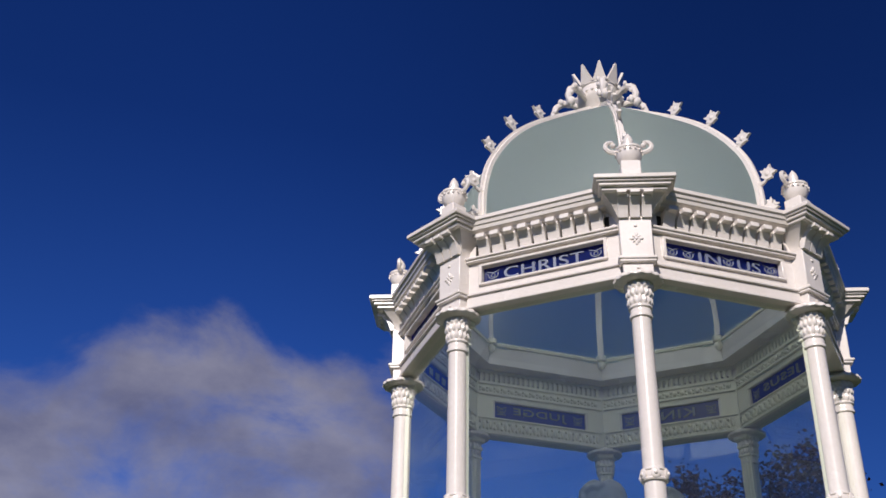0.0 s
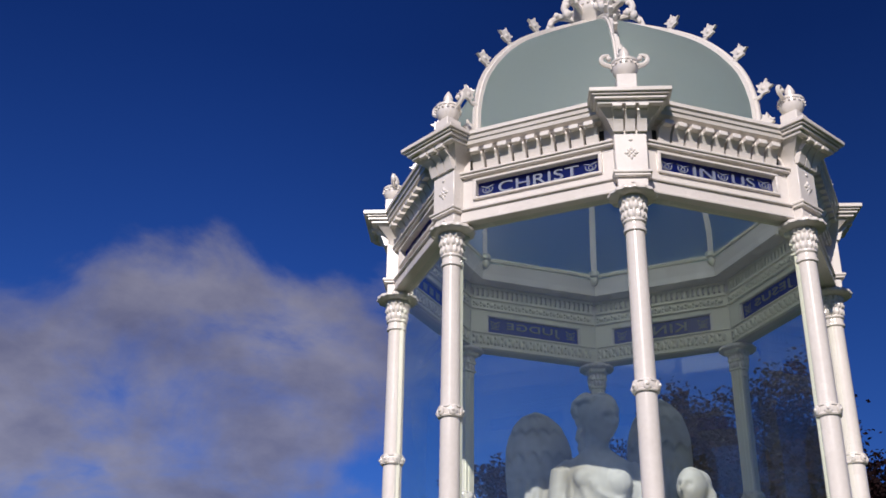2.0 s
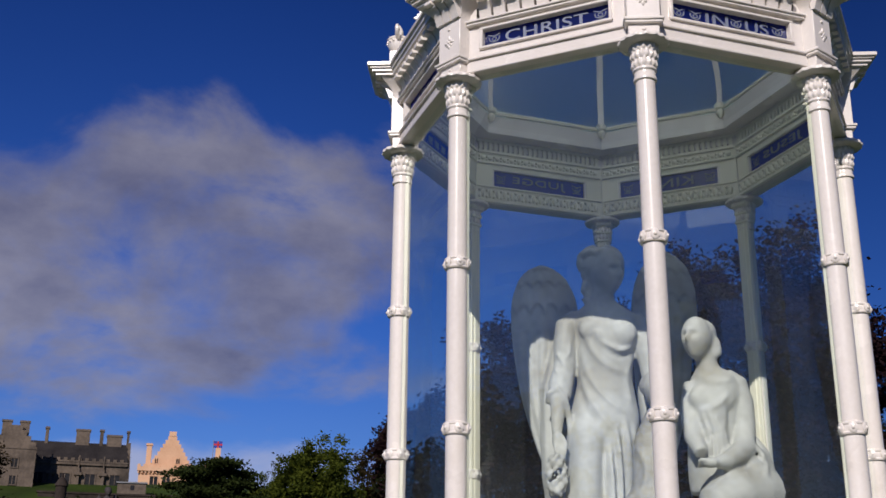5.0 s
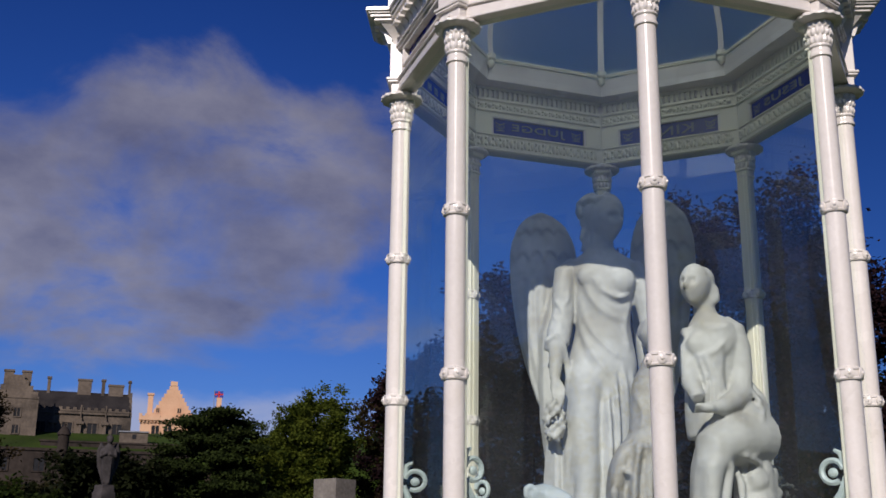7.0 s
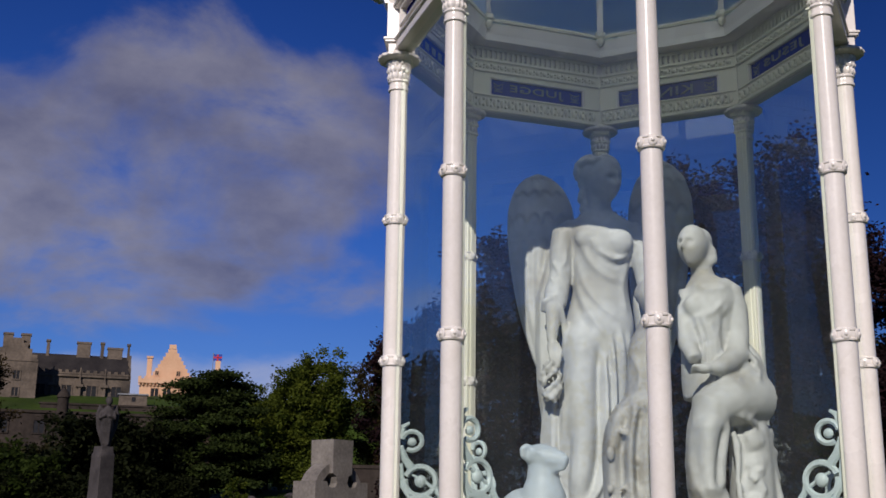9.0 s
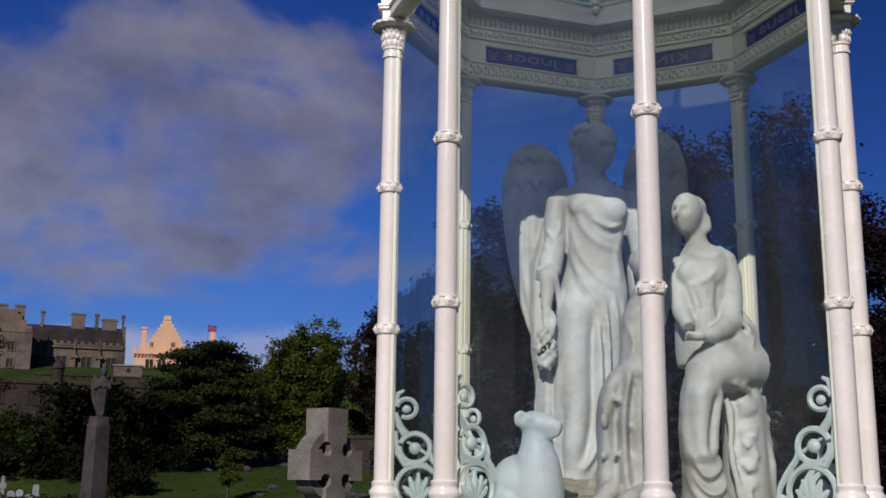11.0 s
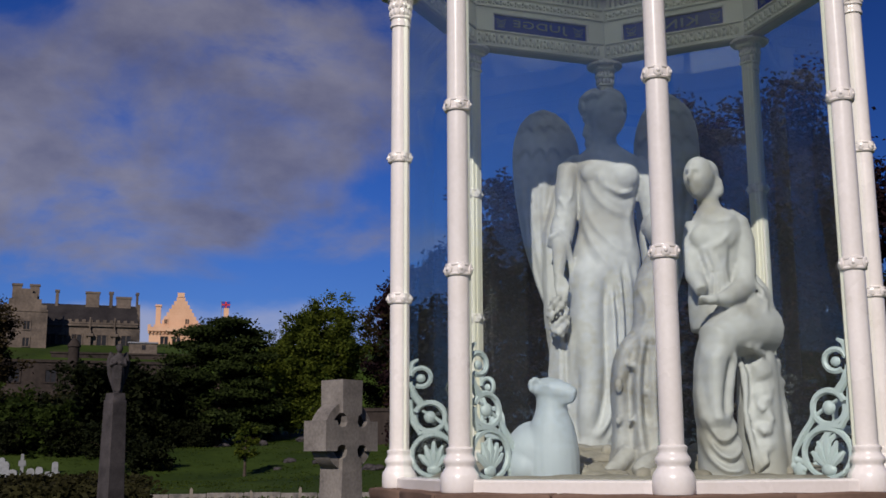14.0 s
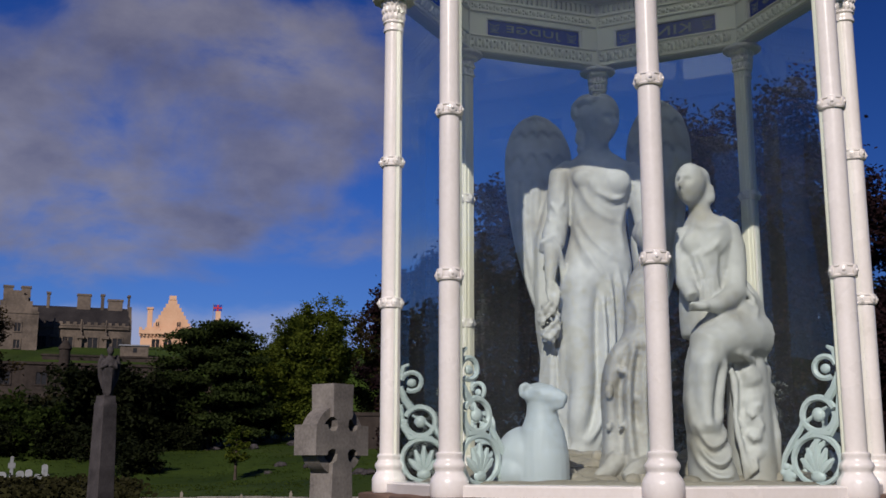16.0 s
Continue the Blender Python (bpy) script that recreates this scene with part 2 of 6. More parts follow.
# stone with the pillar's shade put into its colour; small statue and rocks share it
SHADESTONE = material("shade_darkened_stone", (0.026, 0.023, 0.023), (0.075, 0.066, 0.066), 0.9, 3.0, 40.0, 0.5)
GREYSTONE = material("grey_weathered_stone", (0.10, 0.088, 0.08), (0.25, 0.225, 0.20), 0.85, 3.5, 45.0, 0.5, stain=(0.08, 0.08, 0.075), stain_at=0.64)
# castle stone, its colour lowered to hold the cloud shadow over the hill
RUBBLE = material("shade_darkened_castle_stone", (0.018, 0.014, 0.012), (0.058, 0.045, 0.038), 0.9, 0.25, 2.0, 0.5, depth=0.1)
LIMEWASH = material("peach_limewash", (0.56, 0.33, 0.20), (0.66, 0.42, 0.27), 0.85, 0.3, 3.0, 0.3, depth=0.05)
PALACE = material("weathered_palace_stone", (0.07, 0.056, 0.045), (0.19, 0.15, 0.118), 0.9, 0.35, 2.5, 0.5, depth=0.1, stain=(0.04, 0.034, 0.03), stain_at=0.58)
PALESTONE = material("pale_dressed_stone", (0.40, 0.38, 0.35), (0.54, 0.52, 0.49), 0.8, 3.0, 40.0, 0.3, piece=0.1)
SLATE = material("dark_slate_roof", (0.016, 0.014, 0.015), (0.04, 0.035, 0.034), 0.85, 0.4, 4.0, 0.4, depth=0.05)
# dark glass of the windows; also the painted shade inside the gun ports
DARK = material("dark_glass_and_port_shade", (0.012, 0.013, 0.016), (0.03, 0.03, 0.034), 0.82, 2.0, 9.0, 0.05)
# dark colour in place of the shade inside open slots
SLOT_SHADE = material("slot_shade", (0.02, 0.018, 0.015), (0.04, 0.035, 0.03), 0.8, 8.0, 60.0, 0.1)
GRASS = material("mown_grass", (0.016, 0.030, 0.004), (0.044, 0.070, 0.009), 0.9, 0.12, 2.2, 0.6, depth=0.08, stain=(0.045, 0.05, 0.018), stain_at=0.66)
BARK = material("bark", (0.035, 0.026, 0.02), (0.09, 0.07, 0.055), 0.9, 2.0, 14.0, 0.6, depth=0.04)
EARTH = material("brown_path", (0.07, 0.05, 0.035), (0.13, 0.1, 0.07), 0.95, 0.6, 9.0, 0.4)
WOOD = material("weathered_timber", (0.12, 0.1, 0.08), (0.25, 0.22, 0.18), 0.85, 3.0, 40.0, 0.4)
FLAGRED = material("red_flag_cloth", (0.45, 0.03, 0.04), (0.6, 0.06, 0.07), 0.8, 3.0, 20.0, 0.1)
FLAGBLUE = material("blue_flag_cloth", (0.03, 0.05, 0.25), (0.05, 0.08, 0.35), 0.8, 3.0, 20.0, 0.1)
PANE = glass_material("clear_pane", (0.86, 0.945, 0.92), 0.075)
DOME = frosted_material("frosted_teal_glass", (0.10, 0.19, 0.195), (0.92, 0.99, 0.95), 0.83, 0.40)
LEAF_CEDAR = leaf_material("cedar_needles", (0.006, 0.010, 0.003), (0.030, 0.042, 0.010), 0.1)
LEAF_GREEN = leaf_material("green_leaves", (0.022, 0.036, 0.006), (0.10, 0.12, 0.016))
LEAF_BROWN = leaf_material("autumn_leaves", (0.018, 0.014, 0.007), (0.055, 0.040, 0.016))
# near-black leaf tone with the cloud shadow over the trees put into it
LEAF_SHADED = leaf_material("shade_darkened_leaves", (0.003, 0.005, 0.002), (0.013, 0.016, 0.005), 0.1)
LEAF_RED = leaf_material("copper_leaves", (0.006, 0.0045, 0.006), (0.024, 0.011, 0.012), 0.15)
LEAF_SCRUB = leaf_material("scrub_leaves", (0.010, 0.009, 0.004), (0.036, 0.034, 0.012), 0.2)
LEAF_GRASS = leaf_material("grass_blades", (0.016, 0.030, 0.004), (0.052, 0.074, 0.011), 0.3)
LEAF_LIGHT = leaf_material("light_shrub_leaves", (0.010, 0.018, 0.004), (0.036, 0.052, 0.010))


# ---- mesh tools ----
def finish(bm, scale=1.0, smooth=True, sharp=40):
    if scale != 1.0:
        bmesh.ops.scale(bm, vec=(scale,) * 3, verts=bm.verts)
    bmesh.ops.recalc_face_normals(bm, faces=bm.faces)
    me = bpy.data.meshes.new("mesh")
    bm.to_mesh(me)
    bm.free()
    if smooth:
        me.polygons.foreach_set("use_smooth", [True] * len(me.polygons))
        me.set_sharp_from_angle(angle=radians(sharp))
    return me


def part(name, bm, mat, parent, label="", scale=S, sharp=40):
    ob = new(name, finish(bm, scale, True, sharp))
    ob.data.name = name
    ob.data.materials.append(mat)
    ob.parent = parent
    return tagged(ob, label)


def again(ob, parent, m=None, name=None):
    """Another object on the same mesh, with its sub-parts."""
    o = ob.copy()
    scene.collection.objects.link(o)
    o.parent = parent
    o.matrix_parent_inverse = Matrix()
    if m is not None:
        o.matrix_basis = m
    for c in ob.children:
        again(c, o)
    return o


def empty(name, at=(0, 0, 0), turn=0.0):
    ob = new(name)
    ob.matrix_basis = pose(*at, 0, 0, turn)
    return ob


def box(bm, x0, x1, y0, y1, z0, z1, bevel=0.0, m=None):
    r = bmesh.ops.create_cube(bm, size=1.0)
    vs = r["verts"]
    bmesh.ops.scale(bm, vec=(x1 - x0, y1 - y0, z1 - z0), verts=vs)
    bmesh.ops.translate(bm, vec=((x0 + x1) / 2, (y0 + y1) / 2, (z0 + z1) / 2), verts=vs)
    if m is not None:
        bmesh.ops.transform(bm, matrix=m, verts=vs)
    if bevel:
        es = list({e for v in vs for e in v.link_edges})
        bmesh.ops.bevel(bm, geom=es, offset=bevel, segments=1, affect="EDGES", profile=0.5)


def lathe(bm, profile, n=24, cx=0.0, cy=0.0, wob=None):
    rings = []
    for r, z in profile:
        rings.append([bm.verts.new((cx + r * (wob(i / n, z) if wob else 1) * math.cos(2 * math.pi * i / n), cy + r * (wob(i / n, z) if wob else 1) * math.sin(2 * math.pi * i / n), z)) for i in range(n)])
    stitch(bm, rings)


def stitch(bm, rings, cap=True):
    for a, b in zip(rings, rings[1:]):
        for i in range(len(a)):
            j = (i + 1) % len(a)
            bm.faces.new((a[i], a[j], b[j], b[i]))
    if cap:
        bm.faces.new(rings[0][::-1])
        bm.faces.new(rings[-1])


def tube(bm, pts, radii, n=6, flat=1.0):
    """A round bar along the points."""
    pts = [Vector(p) for p in pts]
    if isinstance(radii, (int, float)):
        radii = [radii] * len(pts)
    rings = []
    ref = None
    for i, p in enumerate(pts):
        d = (pts[min(i + 1, len(pts) - 1)] - pts[max(i - 1, 0)]).normalized()
        if ref is None:
            ref = Vector((0, 1, 0)) if abs(d.y) < 0.9 else Vector((1, 0, 0))
        u = (ref - d * ref.dot(d)).normalized()
        ref = u
        v = d.cross(u)
        rings.append([bm.verts.new(p + (u * math.cos(2 * math.pi * k / n) * flat + v * math.sin(2 * math.pi * k / n)) * radii[i]) for k in range(n)])
    stitch(bm, rings)


def blob(bm, c, r, m=None, u=14, v=9):
    res = bmesh.ops.create_uvsphere(bm, u_segments=u, v_segments=v, radius=1.0)
    mat = Matrix.Translation(c) @ (m if m is not None else Matrix()) @ Matrix.Diagonal((*(r if hasattr(r, "__len__") else (r, r, r)), 1))
    bmesh.ops.transform(bm, matrix=mat, verts=res["verts"])


def extrude(bm, outline, y0, y1, m=None):
    """A plate: outline in x, z, from y0 to y1."""
    a = [bm.verts.new((x, y0, z)) for x, z in outline]
    b = [bm.verts.new((x, y1, z)) for x, z in outline]
    n = len(a)
    bm.faces.new(a)
    bm.faces.new(b[::-1])
    for i in range(n):
        bm.faces.new((a[i], b[i], b[(i + 1) % n], a[(i + 1) % n]))
    if m is not None:
        bmesh.ops.transform(bm, matrix=m, verts=a + b)


def ring_of(profile, k0=0.5, n=8):
    """An eight-sided moulding all round: profile in apothem, z, closed."""
    bm = bmesh.new()
    rings = []
    for i in range(n):
        a = radians(45 * (i + k0 + 0.5))
        rings.append([bm.verts.new((math.sin(a) * p / math.cos(radians(22.5)), -math.cos(a) * p / math.cos(radians(22.5)), z)) for p, z in profile])
    stitch(bm, rings + [rings[0]], cap=False)
    return bm

# ---- the shelter: eight columns, frieze, cornice and dome ----
def turn(k):
    return pose(0, 0, 0, 0, 0, 45.0 * k)


shelter = tagged(empty("memorial_shelter", (0, 0, Z0)), "white painted cast iron glazed memorial shelter with teal dome", "shelter")


def wavy(n, depth):
    return lambda a, z: 1.0 + depth * math.cos(2 * math.pi * a * n)


def make_column():
    bm = bmesh.new()
    lathe(bm, [(0.0395, 0.27), (0.0395, 0.9), (0.039, 1.5), (0.0365, 2.185)], 28, 0, -1)
    col = part("column", bm, PAINT, shelter, "white painted iron column")
    bm = bmesh.new()
    lathe(bm, [(0.066, 0.135), (0.070, 0.142), (0.070, 0.188), (0.066, 0.20), (0.056, 0.215), (0.052, 0.222), (0.052, 0.228), (0.057, 0.236), (0.059, 0.245), (0.056, 0.254), (0.049, 0.262), (0.046, 0.272), (0.049, 0.279), (0.049, 0.287), (0.0425, 0.293)], 28, 0, -1)
    part("base", bm, PAINT, col)
    for z in (0.930, 1.557):
        bm = bmesh.new()
        lathe(bm, [(0.039, z - 0.024), (0.047, z - 0.022), (0.049, z - 0.017), (0.045, z - 0.012), (0.046, z), (0.045, z + 0.011), (0.0485, z + 0.014), (0.0485, z + 0.020), (0.039, z + 0.024)], 28, 0, -1)
        for a in range(0, 360, 60):
            c = (0.047 * math.sin(radians(a)), -1 - 0.047 * math.cos(radians(a)), z)
            blob(bm, c, (0.017, 0.007, 0.021), pose(0, 0, 0, 0, 0, a), 10, 7)
            blob(bm, (0.053 * math.sin(radians(a)), -1 - 0.053 * math.cos(radians(a)), z), (0.007, 0.006, 0.008), pose(0, 0, 0, 0, 0, a), 8, 6)
        part("collar", bm, PAINT, col, "moulded collar with rosettes")
    bm = bmesh.new()
    shape = [(0.036, 2.16), (0.043, 2.165), (0.044, 2.175), (0.040, 2.182), (0.040, 2.198), (0.0455, 2.204), (0.0455, 2.211)]
    shape += [(0.0425 + 0.0045 * max(0.0, math.sin(math.pi * (i % 6) / 5)) + 0.00055 * i, 2.214 + 0.0055 * i) for i in range(17)]
    shape += [(0.054, 2.308)]
    lathe(bm, shape, 75, 0, -1, lambda a, z: 1 + (0.055 * math.cos(2 * math.pi * a * 15 + (math.pi if int((z - 2.214) / 0.033) % 2 else 0)) if 2.214 < z < 2.306 else 0.0))
    part("capital", bm, PAINT, col, "leafy capital")
    bm = bmesh.new()
    lathe(bm, [(0.048, 2.306), (0.084, 2.309), (0.093, 2.316), (0.094, 2.323), (0.090, 2.330), (0.068, 2.338), (0.060, 2.346)], 64, 0, -1, wavy(16, 0.035))
    part("abacus", bm, PAINT, col, "scalloped disc")
    bm = bmesh.new()
    box(bm, -0.031, 0.031, -0.986, -0.9615, 0.15, 2.34, 0.004)
    box(bm, -0.012, 0.012, -0.963, -0.957, 0.15, 2.20, 0.003)
    box(bm, -0.036, 0.036, -0.98, -0.952, 2.20, 2.212, 0.003)
    box(bm, -0.034, 0.034, -0.98, -0.950, 2.245, 2.262, 0.003)
    box(bm, -0.044, 0.044, -0.98, -0.936, 2.285, 2.338, 0.008)
    part("mullion", bm, PAINT_IN, col, "cream glazing bar behind the column")
    return col


def make_pier():
    bm = bmesh.new()
    box(bm, -0.063, 0.063, -1.05, -0.968, 2.40, 2.59, 0.003)
    pier = part("pier", bm, PAINT, shelter, "square block over the column")
    bm = bmesh.new()
    box(bm, -0.058, 0.058, -1.043, -0.968, 2.335, 2.385, 0.003)
    box(bm, -0.070, 0.070, -1.058, -0.968, 2.384, 2.396, 0.003)
    box(bm, -0.075, 0.075, -1.064, -0.968, 2.395, 2.408, 0.003)
    blob(bm, (0, -1.044, 2.362), (0.008, 0.006, 0.005), None, 8, 6)
    part("moulding", bm, PAINT, pier)
    bm = bmesh.new()
    for i in range(8):
        a = 2 * math.pi * i / 8
        r = 0.026 if i % 2 == 0 else 0.02
        blob(bm, (r * 0.62 * math.cos(a), -1.05, 2.487 + r * 0.7 * math.sin(a)), (r * 0.48, 0.006, r * 0.26), pose(0, 0, 0, 0, -math.degrees(a), 0), 8, 6)
    blob(bm, (0, -1.05, 2.487), (0.008, 0.008, 0.008), None, 8, 6)
    part("rosette", bm, PAINT, pier, "cast cross rosette")
    bm = bmesh.new()
    blob(bm, (0, -1.05, 2.545), (0.008, 0.006, 0.006), None, 8, 6)
    part("boss", bm, PAINT, pier)
    # flaring neck between block and cap
    bm = bmesh.new()
    rings = []
    for i in range(7):
        f = i / 6
        g = 1 - math.cos(f * math.pi / 2)
        w, y, z = 0.063 + 0.06 * g, 1.05 + 0.065 * g, 2.575 + 0.095 * f
        rings.append([bm.verts.new(v) for v in ((-w, -y + 0.012, z), (w, -y + 0.012, z), (w, -0.968, z), (-w, -0.968, z))])
    stitch(bm, rings)
    part("neck", bm, PAINT, pier)
    for x in (-0.046, 0.0, 0.046):
        bm = bmesh.new()
        extrude(bm, [(-1.045, 2.578), (-1.062, 2.578), (-1.070, 2.60), (-1.082, 2.63), (-1.105, 2.645), (-1.105, 2.655), (-1.045, 2.655)], x - 0.0195, x + 0.0195, Matrix(((0, 1, 0, 0), (1, 0, 0, 0), (0, 0, 1, 0), (0, 0, 0, 1))))
        part("bracket", bm, PAINT, pier)
        bm = bmesh.new()
        box(bm, x * 1.12 - 0.019, x * 1.12 + 0.019, -1.128, -1.06, 2.652, 2.668, 0.002)
        part("dentil", bm, PAINT, pier)
    bm = bmesh.new()
    box(bm, -0.128, 0.128, -1.122, -0.97, 2.666, 2.680, 0.003)
    box(bm, -0.140, 0.140, -1.138, -0.97, 2.680, 2.694, 0.003)
    box(bm, -0.150, 0.150, -1.148, -0.97, 2.693, 2.702, 0.003)
    box(bm, -0.160, 0.160, -1.158, -0.97, 2.702, 2.722, 0.003)
    box(bm, -0.10, 0.10, -1.08, -0.91, 2.722, 2.734, 0.003)
    part("cap", bm, PAINT, pier, "projecting moulded cornice block")
    return pier


def make_urn(parent):
    bm = bmesh.new()
    box(bm, -0.04, 0.04, -1.07, -0.99, 2.73, 2.842, 0.004)
    lathe(bm, [(0.03, 2.84), (0.036, 2.848), (0.046, 2.862), (0.052, 2.882), (0.052, 2.90), (0.056, 2.904), (0.056, 2.914), (0.044, 2.92), (0.02, 2.926), (0.018, 2.94), (0.022, 2.956), (0.016, 2.975), (0.004, 2.995)], 22, 0, -1.03)
    for s in (-1, 1):
        pts = [(s * (0.05 + 0.034 * math.sin(u) + 0.006 * u), -1.03, 2.902 + 0.026 * (1 - math.cos(u))) for u in [0.35 * i for i in range(11)]]
        tube(bm, pts, [0.010] * 8 + [0.008, 0.007, 0.006], 6)
        blob(bm, (s * 0.062, -1.03, 2.938), 0.012, None, 8, 6)
    for i in range(16):
        a = 2 * math.pi * i / 16
        blob(bm, (0.055 * math.cos(a), -1.03 + 0.055 * math.sin(a), 2.893), 0.006, None, 6, 4)
    return part("urn", bm, PAINT, parent, "small two-handled urn finial")


def make_frieze():
    bm = bmesh.new()
    box(bm, -0.367, 0.367, -0.945, -0.89, 2.337, 2.44, 0.002)
    box(bm, -0.367, 0.367, -0.945, -0.89, 2.528, 2.630, 0.002)
    box(bm, -0.367, 0.367, -0.945, -0.922, 2.630, 2.66)
    box(bm, -0.367, -0.264, -0.944, -0.891, 2.439, 2.529)
    box(bm, 0.264, 0.367, -0.944, -0.891, 2.439, 2.529)
    frieze = part("frieze", bm, PAINT, shelter, "painted iron frieze beam")
    bm = bmesh.new()
    box(bm, -0.33, 0.33, -0.962, -0.93, 2.337, 2.352, 0.003)
    box(bm, -0.33, 0.33, -0.955, -0.93, 2.351, 2.392, 0.002)
    box(bm, -0.33, 0.33, -0.966, -0.93, 2.391, 2.402, 0.003)
    box(bm, -0.33, 0.33, -0.966, -0.93, 2.545, 2.556, 0.003)
    box(bm, -0.33, 0.33, -0.974, -0.93, 2.556, 2.567, 0.003)
    part("moulding", bm, PAINT, frieze)
    bm = bmesh.new()
    for z0, z1 in ((2.436, 2.448), (2.522, 2.534)):
        box(bm, -0.277, 0.277, -0.957, -0.925, z0, z1, 0.003)
    for x in (-0.277, 0.262):
        box(bm, x, x + 0.015, -0.956, -0.925, 2.437, 2.533, 0.003)
    part("panel_frame", bm, PAINT, frieze)
    bm = bmesh.new()
    box(bm, -0.268, 0.268, -0.925, -0.903, 2.44, 2.53)
    part("name_panel", bm, NAVY, frieze, "navy blue glass panel")
    bm = bmesh.new()
    extrude(bm, [(-0.94, 2.568), (-0.956, 2.568), (-0.962, 2.585), (-0.968, 2.61), (-0.985, 2.628), (-0.985, 2.64), (-0.94, 2.64)], -0.0255, 0.0255, Matrix(((0, 1, 0, 0), (1, 0, 0, 0), (0, 0, 1, 0), (0, 0, 0, 1))))
    first = part("bracket", bm, PAINT, frieze)
    bm = bmesh.new()
    box(bm, -0.0195, 0.0195, -1.010, -0.96, 2.630, 2.650, 0.002)
    block = part("dentil", bm, PAINT, frieze)
    n = 9
    for i in range(n):
        x = (i - (n - 1) / 2) * 0.0615 * S
        for src in (first, block):
            if i == 0:
                src.location.x = x
            else:
                again(src, frieze, Matrix.Translation((x, 0, 0)))
    # inside face: two bands of relief and a row of slots
    bm = bmesh.new()
    box(bm, -0.36, 0.36, -0.892, -0.872, 2.338, 2.350, 0.004)
    box(bm, -0.36, 0.36, -0.892, -0.880, 2.351, 2.358, 0.002)
    box(bm, -0.36, 0.36, -0.892, -0.878, 2.424, 2.434, 0.003)
    for i in range(17):
        x = (i - 8) * 0.041
        blob(bm, (x, -0.888, 2.389), (0.012, 0.015, 0.024), None, 8, 6)
        blob(bm, (x + 0.0205, -0.888, 2.372), (0.010, 0.013, 0.010), None, 7, 5)
        blob(bm, (x + 0.0205, -0.888, 2.407), (0.010, 0.013, 0.010), None, 7, 5)
        blob(bm, (x, -0.887, 2.592), (0.015, 0.013, 0.014), None, 7, 5)
        blob(bm, (x + 0.0205, -0.887, 2.600), (0.009, 0.011, 0.008), None, 7, 5)
        blob(bm, (x + 0.0205, -0.887, 2.582), (0.007, 0.010, 0.006), None, 7, 5)
    box(bm, -0.366, 0.366, -0.891, -0.887, 2.352, 2.437)
    box(bm, -0.366, 0.366, -0.891, -0.887, 2.533, 2.63)
    box(bm, -0.366, -0.276, -0.891, -0.887, 2.437, 2.533)
    box(bm, 0.276, 0.366, -0.891, -0.887, 2.437, 2.533)
    box(bm, -0.36, 0.36, -0.892, -0.874, 2.557, 2.568, 0.003)
    box(bm, -0.36, 0.36, -0.892, -0.874, 2.617, 2.628, 0.003)
    part("relief_band", bm, PAINT_IN, frieze, "cream cast relief bands")
    bm = bmesh.new()
    box(bm, -0.362, 0.362, -0.915, -0.884, 2.628, 2.638, 0.001)
    box(bm, -0.362, 0.362, -0.915, -0.884, 2.684, 2.76, 0.001)
    for i in range(25):
        x = (i - 12) * 0.0285
        box(bm, x - 0.0075, x + 0.0075, -0.914, -0.886, 2.637, 2.685)
    part("slotted_band", bm, PAINT_IN, frieze)
    # added dark strips stand in for shade in the through-slots and between brackets
    bm = bmesh.new()
    box(bm, -0.36, 0.36, -0.92, -0.906, 2.632, 2.70)
    box(bm, -0.29, 0.29, -0.9485, -0.92, 2.574, 2.626)
    part("slot_back", bm, SLOT_SHADE, frieze)
    return frieze


def lettering(word, wide, parent, m, shift=0.0):
    cu = bpy.data.curves.new("word", "FONT")
    cu.body, cu.size, cu.extrude, cu.align_x, cu.align_y = word, 0.068, 0.016, "CENTER", "CENTER"
    cu.space_character = 1.08
    cu.offset = 0.0006
    tmp = new("word", cu)
    me = bpy.data.meshes.new_from_object(tmp.evaluated_get(bpy.context.evaluated_depsgraph_get()))
    bpy.data.objects.remove(tmp)
    bm = bmesh.new()
    bm.from_mesh(me)
    xs = [v.co.x for v in bm.verts]
    zs = [v.co.y for v in bm.verts]
    f, g = wide / (max(xs) - min(xs)), 0.050 / (max(zs) - min(zs))
    for v in bm.verts:
        v.co = Vector(((v.co.x - (max(xs) + min(xs)) / 2) * f + shift, -0.914 - v.co.z, (v.co.y - (max(zs) + min(zs)) / 2) * g + 2.485))
    part("lettering", bm, LETTER, parent, "pale serif-like lettering")


def emblem(parent, x):
    bm = bmesh.new()
    for y in (-0.9255, -0.9025):
        pts = [(x + 0.022 * math.cos(a), y, 2.490 + 0.018 * math.sin(a)) for a in [math.pi * (0.9 + 1.2 * i / 12) for i in range(13)]]
        tube(bm, pts, 0.003, 5)
        tube(bm, [(x - 0.028, y, 2.507), (x, y, 2.497), (x + 0.028, y, 2.507)], 0.003, 5)
        tube(bm, [(x + 0.009 * math.cos(a), y, 2.486 + 0.008 * math.sin(a)) for a in [2 * math.pi * i / 10 for i in range(11)]], 0.0025, 5)
        tube(bm, [(x - 0.024, y, 2.464), (x + 0.024, y, 2.464)], 0.003, 5)
    part("emblem", bm, LETTER, parent)


column, pier, frieze = make_column(), make_pier(), make_frieze()
urn = make_urn(pier)
friezes = {}
for k in range(8):
    if k:
        again(column, shelter, turn(k))
        again(pier, shelter, turn(k))
        friezes[k] = again(frieze, shelter, turn(k + 0.5))
frieze.matrix_basis = turn(0.5)
friezes[0] = frieze
